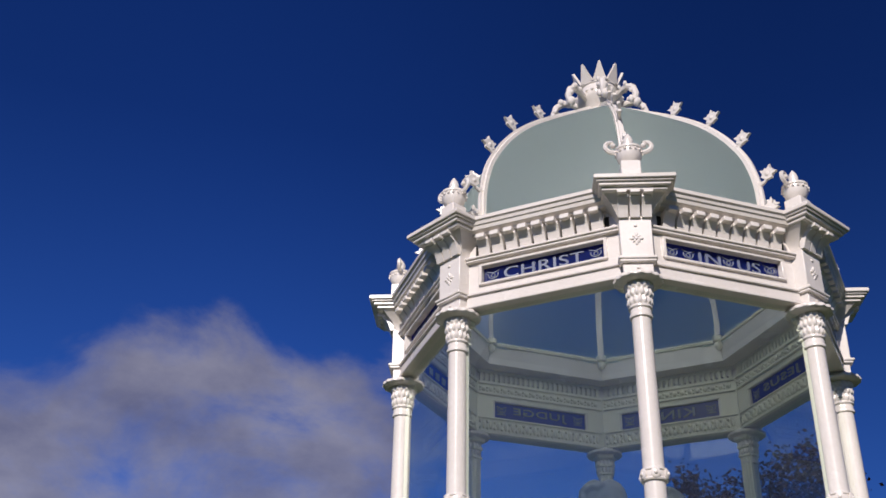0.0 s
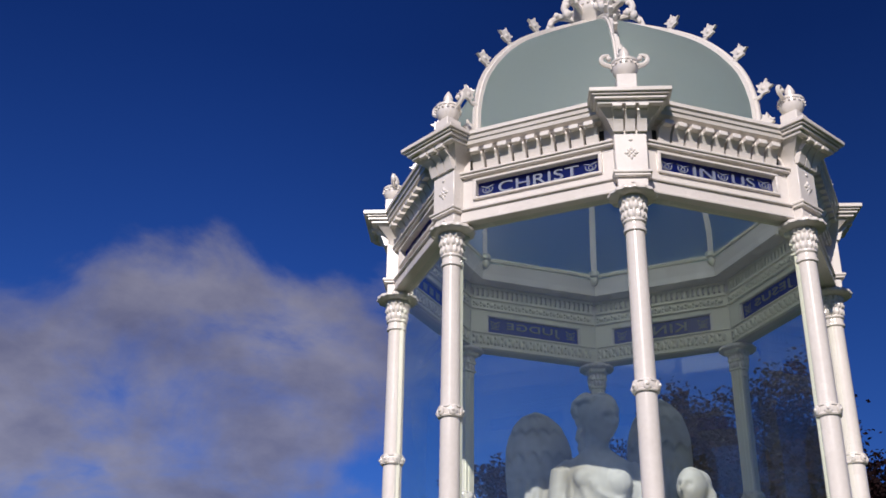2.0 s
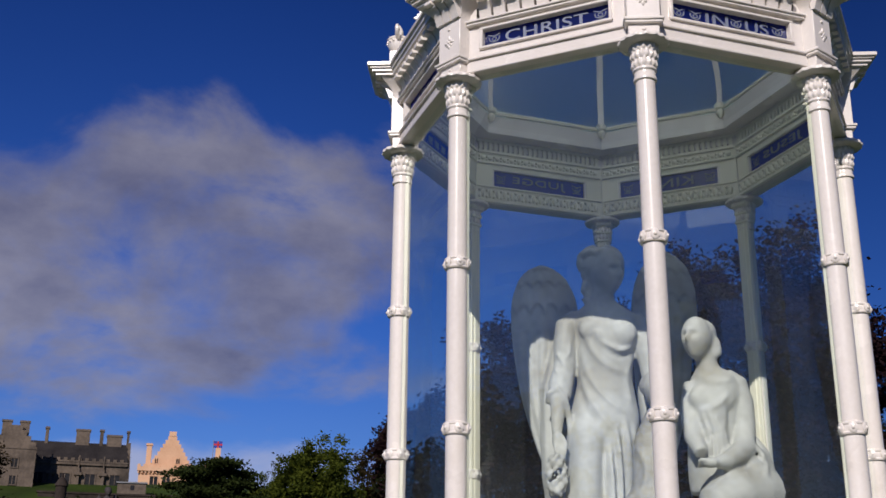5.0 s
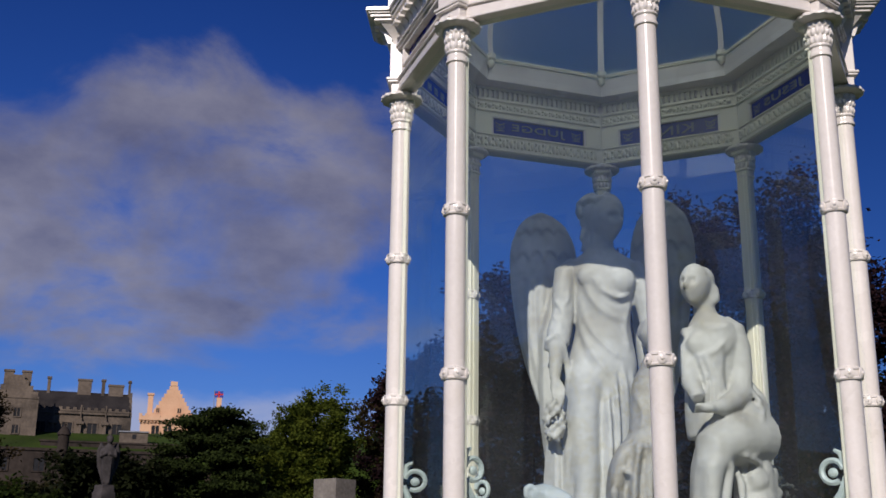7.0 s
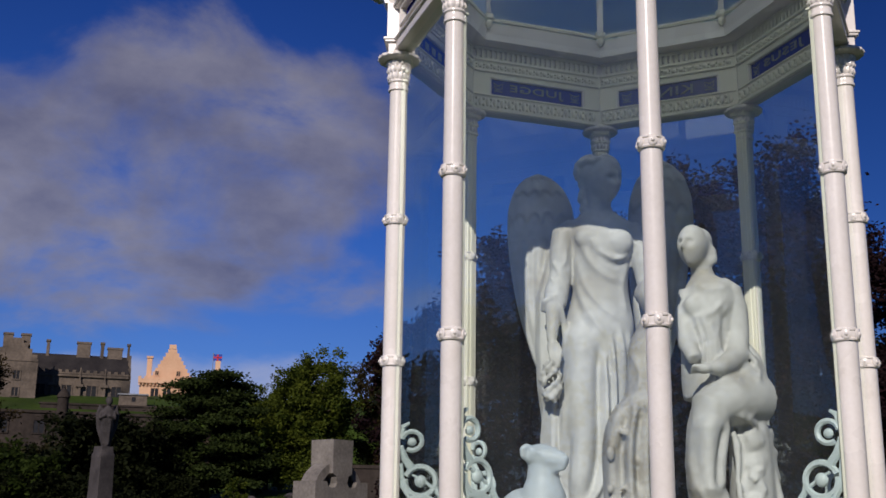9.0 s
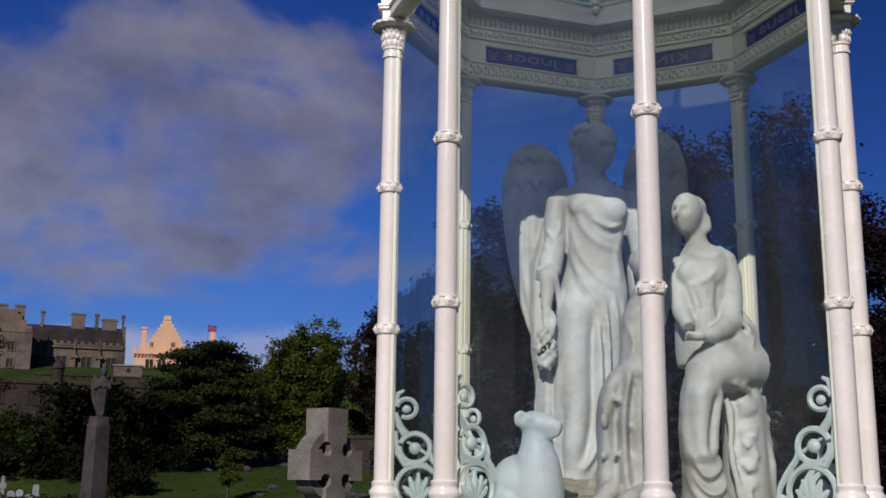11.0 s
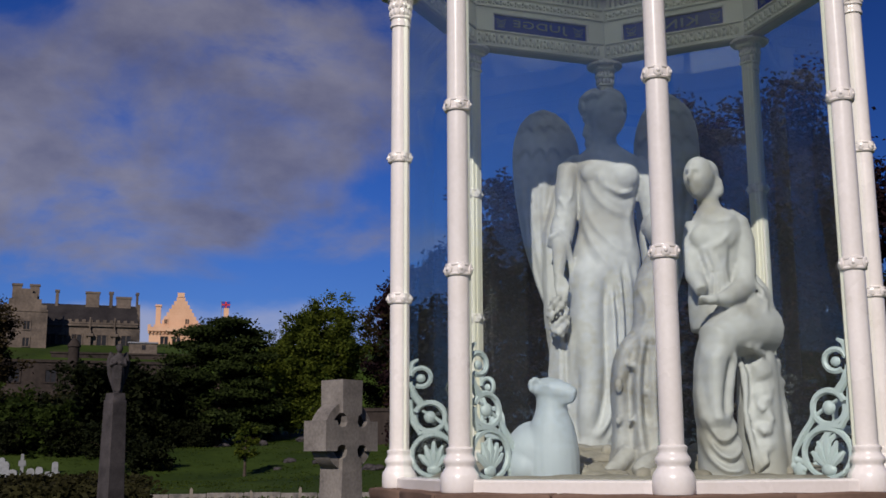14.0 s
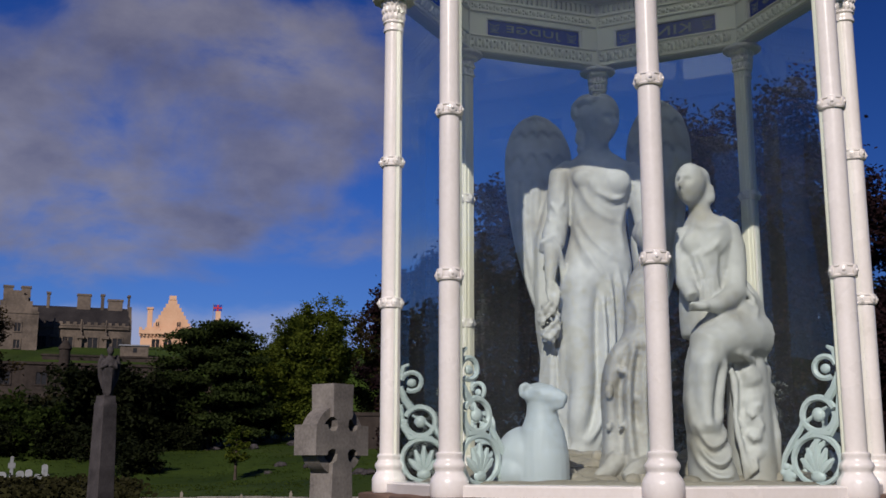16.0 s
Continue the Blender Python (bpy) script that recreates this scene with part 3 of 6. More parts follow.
# words run round the frieze; two bays that nobody can read carry plain bars
for k, word, wide, shift in ((7, "CHRIST", 0.345, 0.0), (4, "JUDGE", 0.31, 0.0), (3, "KING", 0.27, 0.0), (2, "JESUS", 0.31, 0.0), (0, "IN", 0.10, -0.055), (0, "US", 0.105, 0.125)):
    lettering(word, wide, friezes[k], None, shift)
    if word != "US":
        for x in ((-0.222, 0.222) if word != "IN" else (-0.222, -0.15, 0.032, 0.222)):
            emblem(friezes[k], x)
for k in (1, 5, 6):
    bm = bmesh.new()
    for i in range(5):
        x = (i - 2) * 0.07
        box(bm, x - 0.02, x + 0.02, -0.928, -0.900, 2.466, 2.504, 0.002)
    part("worn_marks", bm, LETTER, friezes[k])
    emblem(friezes[k], 0.222)

part("cornice", ring_of([(0.90, 2.652), (0.985, 2.652), (0.99, 2.662), (1.010, 2.668), (1.014, 2.682), (1.020, 2.686), (1.024, 2.700), (1.032, 2.704), (1.032, 2.720), (1.022, 2.724), (0.80, 2.745), (0.80, 2.70), (0.90, 2.70)]), PAINT, shelter, "moulded octagonal cornice", sharp=20)
part("ceiling_cove", ring_of([(0.888, 2.755), (0.878, 2.772), (0.80, 2.797), (0.782, 2.800), (0.778, 2.812), (0.80, 2.83), (0.895, 2.80), (0.905, 2.755)]), PAINT_IN, shelter, "cream sloping cove inside", sharp=20)
part("drum", ring_of([(0.80, 2.735), (0.835, 2.735), (0.835, 2.755), (0.815, 2.765), (0.81, 2.82), (0.795, 2.825), (0.79, 2.80)]), PAINT, shelter, sharp=20)
part("sill", ring_of([(0.845, 0.13), (0.950, 0.13), (0.950, 0.172), (0.944, 0.178), (0.915, 0.181), (0.845, 0.181)]), PAINT, shelter, "white painted window sill all round", sharp=20)

bm = bmesh.new()
f = [bm.verts.new(v) for v in ((-0.374, -0.921, 0.178), (0.374, -0.921, 0.178), (0.374, -0.921, 2.340), (-0.374, -0.921, 2.340))]
bm.faces.new(f)
pane = part("pane", bm, PANE, shelter, "clear glass pane")
pane.visible_shadow = False
pane.matrix_basis = turn(0.5)
for k in range(1, 8):
    again(pane, shelter, turn(k + 0.5))

# dome: eight curved frosted panels between leafed ribs
RIB = [(0.860, 2.79), (0.868, 2.90), (0.860, 3.02), (0.822, 3.16), (0.752, 3.285), (0.680, 3.382), (0.595, 3.472), (0.486, 3.565), (0.337, 3.675), (0.18, 3.785), (0.075, 3.86)]


def rib_at(f):
    """Radius and height on the dome's curve; f runs from 0 at the foot to 1 at the top."""
    x = f * (len(RIB) - 1)
    i = min(int(x), len(RIB) - 2)
    t = x - i
    p0, p1, p2, p3 = RIB[max(i - 1, 0)], RIB[i], RIB[i + 1], RIB[min(i + 2, len(RIB) - 1)]
    return tuple(0.5 * (2 * b + (c - a) * t + (2 * a - 5 * b + 4 * c - d) * t * t + (3 * b - a - 3 * c + d) * t ** 3) for a, b, c, d in zip(p0, p1, p2, p3))


bm = bmesh.new()
rows = []
for i in range(33):
    r, z = rib_at(i / 32)
    r -= 0.012
    rows.append([bm.verts.new((math.sin(radians(a)) * r * g, -math.cos(radians(a)) * r * g, z)) for a, g in ((-22.5, 1), (-11.25, 0.955), (0, 0.94), (11.25, 0.955), (22.5, 1))])
for a, b in zip(rows, rows[1:]):
    for j in range(4):
        bm.faces.new((a[j], a[j + 1], b[j + 1], b[j]))
dome = part("dome_panel", bm, DOME, shelter, "frosted teal dome glass", sharp=180)
dome.matrix_basis = turn(0.5)
bm = bmesh.new()
rings = []
for i in range(33):
    r, z = rib_at(i / 32)
    r1, z1 = rib_at(min(1, i / 32 + 0.02))
    r0, z0 = rib_at(max(0, i / 32 - 0.02))
    d = Vector((0, -(r1 - r0), z1 - z0)).normalized()
    o = Vector((0, -d.z, d.y))
    c = Vector((0, -r, z))
    rings.append([bm.verts.new(c + Vector((x, 0, 0)) + o * h) for x, h in ((-0.016, -0.02), (-0.016, 0.0), (-0.008, 0.002), (-0.007, 0.013), (0.007, 0.013), (0.008, 0.002), (0.016, 0.0), (0.016, -0.02))])
stitch(bm, rings)
rib = part("rib", bm, PAINT, shelter, "white dome rib with leaf crockets")
LEAF = [(0, -0.036), (0.014, -0.028), (0.036, -0.020), (0.030, -0.004), (0.054, 0.020), (0.030, 0.020), (0.022, 0.034), (0.010, 0.030), (0, 0.058), (-0.010, 0.030), (-0.022, 0.034), (-0.030, 0.020), (-0.054, 0.020), (-0.030, -0.004), (-0.036, -0.020), (-0.014, -0.028)]
for r, z, lean in ((0.915, 3.035, 60), (0.815, 3.275, 25), (0.672, 3.47, 5), (0.475, 3.632, -8), (0.90, 2.86, 70)):
    bm = bmesh.new()
    m = Matrix.Translation((0, -r, z)) @ pose(0, 0, 0, 0, 0, 90) @ pose(0, 0, 0, 0, -lean * 0.35, 0)
    extrude(bm, [(x * 0.82, z_ * 0.82) for x, z_ in LEAF], -0.007, 0.007, m)
    blob(bm, (0, -r, z), (0.014, 0.014, 0.016), None, 8, 6)
    f = min((abs(rib_at(i / 60)[0] - r + 0.05) + abs(rib_at(i / 60)[1] - z + 0.04), i / 60) for i in range(61))[1]
    rr, zz = rib_at(f)
    tube(bm, [(0, -rr, zz), (0, -(rr + r) / 2 - 0.006, (zz + z) / 2 - 0.014), (0, -r, z - 0.01)], [0.014, 0.008, 0.006], 6)
    part("crocket", bm, PAINT, rib, "cast leaf crocket")
bm = bmesh.new()
pts = [(0.095, 3.90), (0.145, 3.925), (0.192, 3.935), (0.232, 3.905), (0.246, 3.858), (0.236, 3.825)]
tube(bm, [(0, -r, z) for r, z in pts], [0.014, 0.017, 0.020, 0.018, 0.018, 0.015], 8)
for r, z, q in ((0.238, 3.818, 0.024), (0.205, 3.935, 0.017), (0.165, 3.932, 0.014), (0.238, 3.875, 0.015)):
    blob(bm, (0.012, -r, z), (q, q, q * 1.15), None, 8, 6)
    blob(bm, (-0.016, -r + 0.012, z + 0.012), (q * 0.7, q * 0.7, q), None, 8, 6)
part("scroll", bm, PAINT, rib, "leafy scroll under the crown")
bm = bmesh.new()
lathe(bm, [(0.006, 2.755), (0.018, 2.768), (0.022, 2.784), (0.016, 2.797), (0.028, 2.806), (0.028, 2.83)], 14, 0, -0.845)
part("pendant", bm, PAINT_IN, rib, "small turned pendant")
for k in range(1, 8):
    again(dome, shelter, turn(k + 0.5))
    again(rib, shelter, turn(k))
bm = bmesh.new()
lathe(bm, [(0.13, 3.80), (0.105, 3.825), (0.088, 3.84), (0.082, 3.855), (0.094, 3.875), (0.118, 3.905), (0.126, 3.935), (0.120, 3.955), (0.104, 3.98), (0.100, 3.998), (0.107, 4.004), (0.107, 4.018), (0.092, 4.02), (0.086, 3.98)], 36)
for i in range(26):
    a = 2 * math.pi * i / 26
    blob(bm, (0.124 * math.cos(a), 0.124 * math.sin(a), 3.942), 0.010, None, 6, 5)
crown = part("crown", bm, PAINT, shelter, "white painted iron crown")
bm = bmesh.new()
m = Matrix.Translation((0, -0.100, 4.012)) @ pose(0, 0, 0, 19, 0, 0)
extrude(bm, [(-0.039, 0), (0.039, 0), (0.026, 0.035), (0.004, 0.108), (-0.004, 0.108), (-0.026, 0.035)], -0.007, 0.007, m)
point = part("crown_point", bm, PAINT, crown)
for k in range(1, 9):
    again(point, crown, pose(0, 0, 0, 0, 0, 40.0 * k))

# openwork fins that run inwards from the foot of each column
def corner_scroll():
    bm = bmesh.new()
    z = 0.180
    P = lambda u, h: (0.0, -0.962 + u, z + h * 0.94)

    def hoop(cu, cz, r, th, a0=0.0, a1=360.0):
        n = 24
        tube(bm, [P(cu + r * math.cos(radians(a0 + (a1 - a0) * i / n)), cz + r * math.sin(radians(a0 + (a1 - a0) * i / n))) for i in range(n + 1)], th, 6)

    def bar(pts, th):
        tube(bm, [P(*p) for p in pts], th, 6)
    hoop(0.11, 0.092, 0.092, 0.012, -40, 220)
    hoop(0.11, 0.092, 0.092, 0.010, 215, 325)
    for a, l in ((90, 0.085), (62, 0.08), (118, 0.08), (32, 0.075), (148, 0.075)):
        c, s_ = math.cos(radians(a)), math.sin(radians(a))
        bar([(0.11 + 0.016 * c, 0.035 + 0.01 * s_), (0.11 + l * 0.62 * c, 0.045 + l * 0.75 * s_), (0.11 + l * 1.0 * c, 0.045 + l * 1.3 * s_)], [0.007, 0.017, 0.006])
    blob(bm, P(0.11, 0.03), (0.014, 0.03, 0.022), None, 10, 7)
    hoop(0.094, 0.262, 0.064, 0.0125, -190, 160)
    bar([(0.150, 0.275), (0.165, 0.215), (0.205, 0.160), (0.236, 0.11), (0.250, 0.06)], [0.007, 0.012, 0.013, 0.012, 0.008])
    bar([(0.012, 0.42), (0.022, 0.36), (0.05, 0.315), (0.09, 0.325)], [0.008, 0.012, 0.012, 0.008])
    bar([(0.145, 0.235), (0.11, 0.262), (0.06, 0.29)], [0.008, 0.007, 0.006])
    blob(bm, P(0.094, 0.262), (0.018, 0.026, 0.026), None, 10, 7)
    bar([(0.012, 0.34), (0.02, 0.24), (0.05, 0.19), (0.12, 0.198), (0.18, 0.155), (0.205, 0.09)], [0.008, 0.012, 0.013, 0.013, 0.012, 0.008])
    bar([(0.06, 0.325), (0.03, 0.36), (0.015, 0.40)], [0.012, 0.014, 0.012])
    hoop(0.056, 0.44, 0.042, 0.011, -120, 170)
    blob(bm, P(0.056, 0.435), (0.012, 0.02, 0.018), None, 8, 6)
    bar([(0.012, 0.46), (0.02, 0.505), (0.045, 0.52)], [0.009, 0.012, 0.006])
    blob(bm, P(0.225, 0.03), (0.013, 0.028, 0.03), None, 9, 6)
    hoop(0.225, 0.045, 0.022, 0.008)
    for a in range(0, 360, 72):
        blob(bm, P(0.225 + 0.022 * math.cos(radians(a)), 0.045 + 0.022 * math.sin(radians(a))), (0.012, 0.014, 0.014), None, 7, 5)
    return part("scroll_fin", bm, MINT, shelter, "pale mint openwork scroll fin")


fin = corner_scroll()
for k in range(1, 8):
    again(fin, shelter, turn(k))

# ---- pedestal ----
pedestal = tagged(empty("stone_pedestal", (0, 0, Z0)), "brown sandstone octagonal pedestal under the shelter", "pedestal")
part("core", ring_of([(0.1, -1.20), (1.0, -1.20), (1.0, 0.12), (0.1, 0.12)]), SAND, pedestal)
for z0, z1, ap, stone in ((0.088, 0.135, 1.04, SAND), (-0.30, 0.084, 1.015, PALESTONE), (-0.70, -0.31, 1.02, SAND), (-1.06, -0.71, 1.04, SAND), (-1.20, -1.065, 1.16, SAND)):
    first = None
    for k in range(8):
        for j in (-1, 1):
            if first is None:
                bm = bmesh.new()
                w = ap * math.tan(radians(22.5))
                extrude(bm, [(0.004, z0), (w - 0.004, z0), (w - 0.004, z1), (0.004, z1)], -ap, -ap + 0.12)
                bmesh.ops.bevel(bm, geom=bm.edges[:], offset=0.006, segments=1, affect="EDGES")
                if stone is SAND:
                    bmesh.ops.subdivide_edges(bm, edges=bm.edges[:], cuts=2, use_grid_fill=True)
                    for v in bm.verts:
                        v.co += Vector((0, 0.012 * noise.noise(v.co * 21), 0.008 * noise.noise(v.co * 17 + Vector((5, 0, 0)))))
                first = part("stone_block", bm, stone, pedestal)
                first.matrix_basis = turn(0.5) @ Matrix.Diagonal((-1, 1, 1, 1))
            else:
                again(first, pedestal, turn(k + 0.5) @ Matrix.Diagonal((j, 1, 1, 1)))

# ---- marble group: plain carved shapes, each one mesh ----
def carve(name, bm, mat, label, category, voxel, smooth=4, at=(0, 0, Z0)):
    ob = new(name, finish(bm, S, True, 180))
    ob.location = at
    ob.data.materials.append(mat)
    re = ob.modifiers.new("carve", "REMESH")
    re.mode, re.voxel_size, re.use_smooth_shade = "VOXEL", voxel, True
    sm = ob.modifiers.new("soften", "SMOOTH")
    sm.factor, sm.iterations = 0.5, smooth
    return tagged(ob, label, category)


def glide(rows, f):
    """Smooth run through rows of numbers; f from 0 to 1."""
    x = f * (len(rows) - 1)
    i = min(int(x), len(rows) - 2)
    t = x - i
    p0, p1, p2, p3 = rows[max(i - 1, 0)], rows[i], rows[i + 1], rows[min(i + 2, len(rows) - 1)]
    return [0.5 * (2 * b + (c - a) * t + (2 * a - 5 * b + 4 * c - d) * t * t + (3 * b - a - 3 * c + d) * t ** 3) for a, b, c, d in zip(p0, p1, p2, p3)]


def robe(bm, y, rows, ridges=(), n=150, steps=110):
    """A draped body: rows of z, left, right, half depth; ridges: x, z points on its front, height and width of the fold."""
    prof = np.array([glide(rows, i / steps) for i in range(steps + 1)])
    a = np.linspace(0, 2 * math.pi, n, endpoint=False)
    c, q = np.cos(a)[None, :], np.sin(a)[None, :]
    z = np.repeat(prof[:, :1], n, axis=1)
    px = (prof[:, 1:2] + prof[:, 2:3]) / 2 + (prof[:, 2:3] - prof[:, 1:2]) / 2 * c
    push = np.zeros_like(px)
    for pts, h, w in ridges:
        line = np.array([glide(pts, i / 80) for i in range(81)])
        d2 = (px[:, :, None] - line[:, 0]) ** 2 + (z[:, :, None] - line[:, 1]) ** 2
        k = d2.argmin(axis=2)
        ends = np.minimum(k, 80 - k) / 14.0
        push += h * np.exp(-d2.min(axis=2) / (w * w)) * np.minimum(1.0, 0.1 + ends) * (q < 0.15)
    x = px + push * c * 0.5
    yy = y + prof[:, 3:4] * q - push * np.maximum(0.3, -q)
    stitch(bm, [[bm.verts.new((x[i, k], yy[i, k], z[i, k])) for k in range(n)] for i in range(steps + 1)])


def shift(bm, f, cx, cz):
    for v in bm.verts:
        v.co.x, v.co.z = cx + (v.co.x - cx) * f, cz + (v.co.z - cz) * f


def head(bm, c, s, yaw, nod=0.0):
    """A plain carved head with brow, nose, lips and chin; yaw turns it to its left."""
    res = bmesh.ops.create_uvsphere(bm, u_segments=56, v_segments=44, radius=1.0)
    for v in res["verts"]:
        p = v.co.copy()
        bump = lambda x, z, w, h, d: d * math.exp(-((p.x - x) / w) ** 2 - ((p.z - z) / h) ** 2) if p.y < 0 else 0.0
        g = 1 + bump(0, -0.10, 0.12, 0.26, 0.46) + bump(0, -0.22, 0.17, 0.09, 0.08) + bump(0, 0.27, 0.5, 0.09, 0.12)
        g += bump(0, -0.46, 0.19, 0.045, 0.17) + bump(0, -0.58, 0.17, 0.045, 0.15) + bump(0, -0.82, 0.25, 0.14, 0.22)
        for q in (-0.34, 0.34):
            g += -bump(q, 0.07, 0.19, 0.12, 0.34) + bump(q, 0.05, 0.11, 0.06, 0.11) + bump(q * 1.3, -0.25, 0.2, 0.2, 0.05)
        w = 1.0 - 0.24 * max(0.0, -p.z)
        v.co = Vector((p.x * 0.78 * w, p.y * 0.92 * g, p.z * 1.18))
    bmesh.ops.transform(bm, matrix=Matrix.Translation(c) @ pose(0, 0, 0, 0, 0, yaw) @ pose(0, 0, 0, nod) @ Matrix.Scale(s, 4), verts=res["verts"])


def wing(bm, y, rows):
    """A folded wing: rows of z, outer and inner edge, with overlapping feathers in tiers."""
    rings = []
    for i in range(121):
        z, xo, xi = glide(rows, i / 120)
        f = i / 120
        ring = []
        for j in range(41):
            u = j / 20 - 1
            tier = (f * 7.0 + 0.30 * abs(math.sin(u * 7.5))) % 1.0
            lift = 0.016 * tier if f < 0.5 else 0.014 * abs(math.sin((u + 0.5 * f) * 9.0))
            ring.append(bm.verts.new((xo + (xi - xo) * (u + 1) / 2, y - 0.045 * (1 - u * u) - lift, z)))
        ring += [bm.verts.new((xo + (xi - xo) * q, y + 0.03, z)) for q in (1.0, 0.66, 0.33, 0.0)]
        rings.append(ring)
    stitch(bm, rings)


def draped(bm, rings, n=72):
    """A draped body: rings of centre x, y, z, half width, half depth, fold depth, fold count, phase."""
    made = []
    for cx, cy, z, rx, ry, depth, folds, ph in rings:
        ring = []
        for i in range(n):
            a = 2 * math.pi * i / n
            w = abs(math.sin(folds * a * 0.5 + ph)) * 2 - 1.2 + 0.4 * math.sin((folds + 3) * a + 2 * ph)
            g = 1 + depth * w
            ring.append(bm.verts.new((cx + rx * g * math.cos(a), cy + ry * g * math.sin(a), z)))
        made.append(ring)
    stitch(bm, made)
    return rings


# the standing angel
bm = bmesh.new()
Y = 0.385
robe(bm, Y, [(0.20, -0.300, -0.060, 0.15), (0.32, -0.288, -0.066, 0.145), (0.42, -0.268, -0.058, 0.135), (0.67, -0.272, -0.010, 0.130), (0.90, -0.266, 0.020, 0.130), (1.02, -0.258, 0.048, 0.130), (1.12, -0.246, 0.060, 0.125), (1.22, -0.222, 0.046, 0.110), (1.30, -0.206, 0.038, 0.102), (1.40, -0.204, 0.048, 0.108), (1.48, -0.208, 0.062, 0.112), (1.54, -0.232, 0.078, 0.102), (1.585, -0.232, 0.070, 0.085), (1.62, -0.185, 0.020, 0.066), (1.655, -0.145, -0.024, 0.056), (1.70, -0.136, -0.030, 0.052)], [
    ([(-0.185, 1.10), (-0.200, 0.85), (-0.195, 0.60), (-0.215, 0.34)], 0.052, 0.062),
    ([(-0.105, 1.02), (-0.115, 0.80), (-0.120, 0.55), (-0.165, 0.36)], -0.036, 0.020),
    ([(-0.085, 0.98), (-0.080, 0.70), (-0.105, 0.45), (-0.175, 0.33)], 0.034, 0.016),
    ([(-0.050, 1.06), (-0.042, 0.80), (-0.060, 0.50), (-0.120, 0.32)], 0.030, 0.014),
    ([(-0.066, 1.00), (-0.060, 0.72), (-0.085, 0.42)], -0.024, 0.010),
    ([(-0.015, 1.10), (0.000, 0.85), (-0.020, 0.55), (-0.080, 0.30)], 0.030, 0.014),
    ([(-0.032, 1.08), (-0.022, 0.80), (-0.045, 0.50)], -0.024, 0.010),
    ([(0.025, 1.08), (0.020, 0.85), (0.005, 0.60)], 0.024, 0.014),
    ([(-0.245, 0.80), (-0.262, 0.55), (-0.275, 0.30)], 0.026, 0.012),
    ([(-0.225, 0.62), (-0.240, 0.45), (-0.250, 0.30)], -0.018, 0.010),
    ([(-0.130, 1.505), (-0.098, 1.440), (-0.030, 1.402), (0.025, 1.430), (0.050, 1.50)], 0.024, 0.012),
    ([(-0.120, 1.475), (-0.080, 1.415), (-0.025, 1.380), (0.030, 1.40)], -0.016, 0.010),
    ([(-0.180, 1.520), (-0.140, 1.400), (-0.070, 1.330), (0.010, 1.300)], 0.013, 0.012),
    ([(-0.196, 1.440), (-0.165, 1.300), (-0.090, 1.190), (0.000, 1.120)], 0.015, 0.012),
    ([(-0.200, 1.360), (-0.175, 1.230), (-0.120, 1.120), (-0.050, 1.030)], 0.014, 0.012),
    ([(-0.205, 1.250), (-0.180, 1.150), (-0.140, 1.060)], -0.012, 0.010),
    ([(0.030, 1.380), (0.005, 1.280), (0.020, 1.160)], 0.012, 0.012)])
blob(bm, (-0.135, Y - 0.070, 1.510), (0.066, 0.040, 0.062))
blob(bm, (-0.006, Y - 0.078, 1.488), (0.066, 0.048, 0.066))
tube(bm, [(-0.085, Y, 1.60), (-0.082, Y - 0.010, 1.68), (-0.076, Y - 0.02, 1.75)], [0.062, 0.053, 0.050], 16)
head(bm, (-0.062, Y - 0.035, 1.785), 0.096, 36, 10)
blob(bm, (-0.086, Y + 0.010, 1.825), (0.094, 0.096, 0.092))
random.seed(3)
for i in range(13):
    a0 = -1.9 + 0.32 * i
    pts = []
    for j in range(6):
        e = 1.35 - 0.30 * j
        a = a0 + 0.10 * math.sin(2.4 * j + i)
        pts.append((-0.086 + 0.100 * math.cos(e) * math.sin(a), Y + 0.010 + 0.100 * math.cos(e) * math.cos(a), 1.825 + 0.100 * math.sin(e)))
    tube(bm, pts, [0.010, 0.014, 0.017, 0.018, 0.016, 0.010], 7)
for i in range(12):
    a = -2.45 + 0.27 * i
    blob(bm, (-0.084 + 0.094 * math.sin(a), Y + 0.0 - 0.094 * math.cos(a) * 0.9 + 0.012, 1.872 + 0.012 * math.sin(3.1 * i)), (0.019, 0.019, 0.017), None, 8, 6)
for i in range(8):
    blob(bm, (-0.155 + 0.010 * math.sin(2 * i), Y + 0.0, 1.66 + 0.024 * i), (0.021, 0.026, 0.022), None, 8, 6)
tube(bm, [(-0.195, Y, 1.575), (-0.250, Y, 1.535), (-0.262, Y - 0.01, 1.45), (-0.264, Y - 0.015, 1.35), (-0.284, Y - 0.03, 1.26), (-0.292, Y - 0.04, 1.20)], [0.048, 0.056, 0.051, 0.049, 0.056, 0.050], 18)
for q in ([(-0.300, Y - 0.055, 1.40), (-0.262, Y - 0.066, 1.34), (-0.228, Y - 0.05, 1.30)], [(-0.312, Y - 0.062, 1.33), (-0.275, Y - 0.078, 1.28), (-0.235, Y - 0.06, 1.25)], [(-0.235, Y - 0.05, 1.48), (-0.245, Y - 0.06, 1.40), (-0.285, Y - 0.06, 1.33)]):
    tube(bm, q, [0.006, 0.010, 0.006], 7)
tube(bm, [(-0.346, Y - 0.05, 1.175), (-0.338, Y - 0.085, 1.215), (-0.305, Y - 0.095, 1.235), (-0.270, Y - 0.085, 1.19), (-0.252, Y - 0.06, 1.11), (-0.248, Y - 0.05, 0.98)], [0.012, 0.016, 0.016, 0.016, 0.016, 0.008], 8)
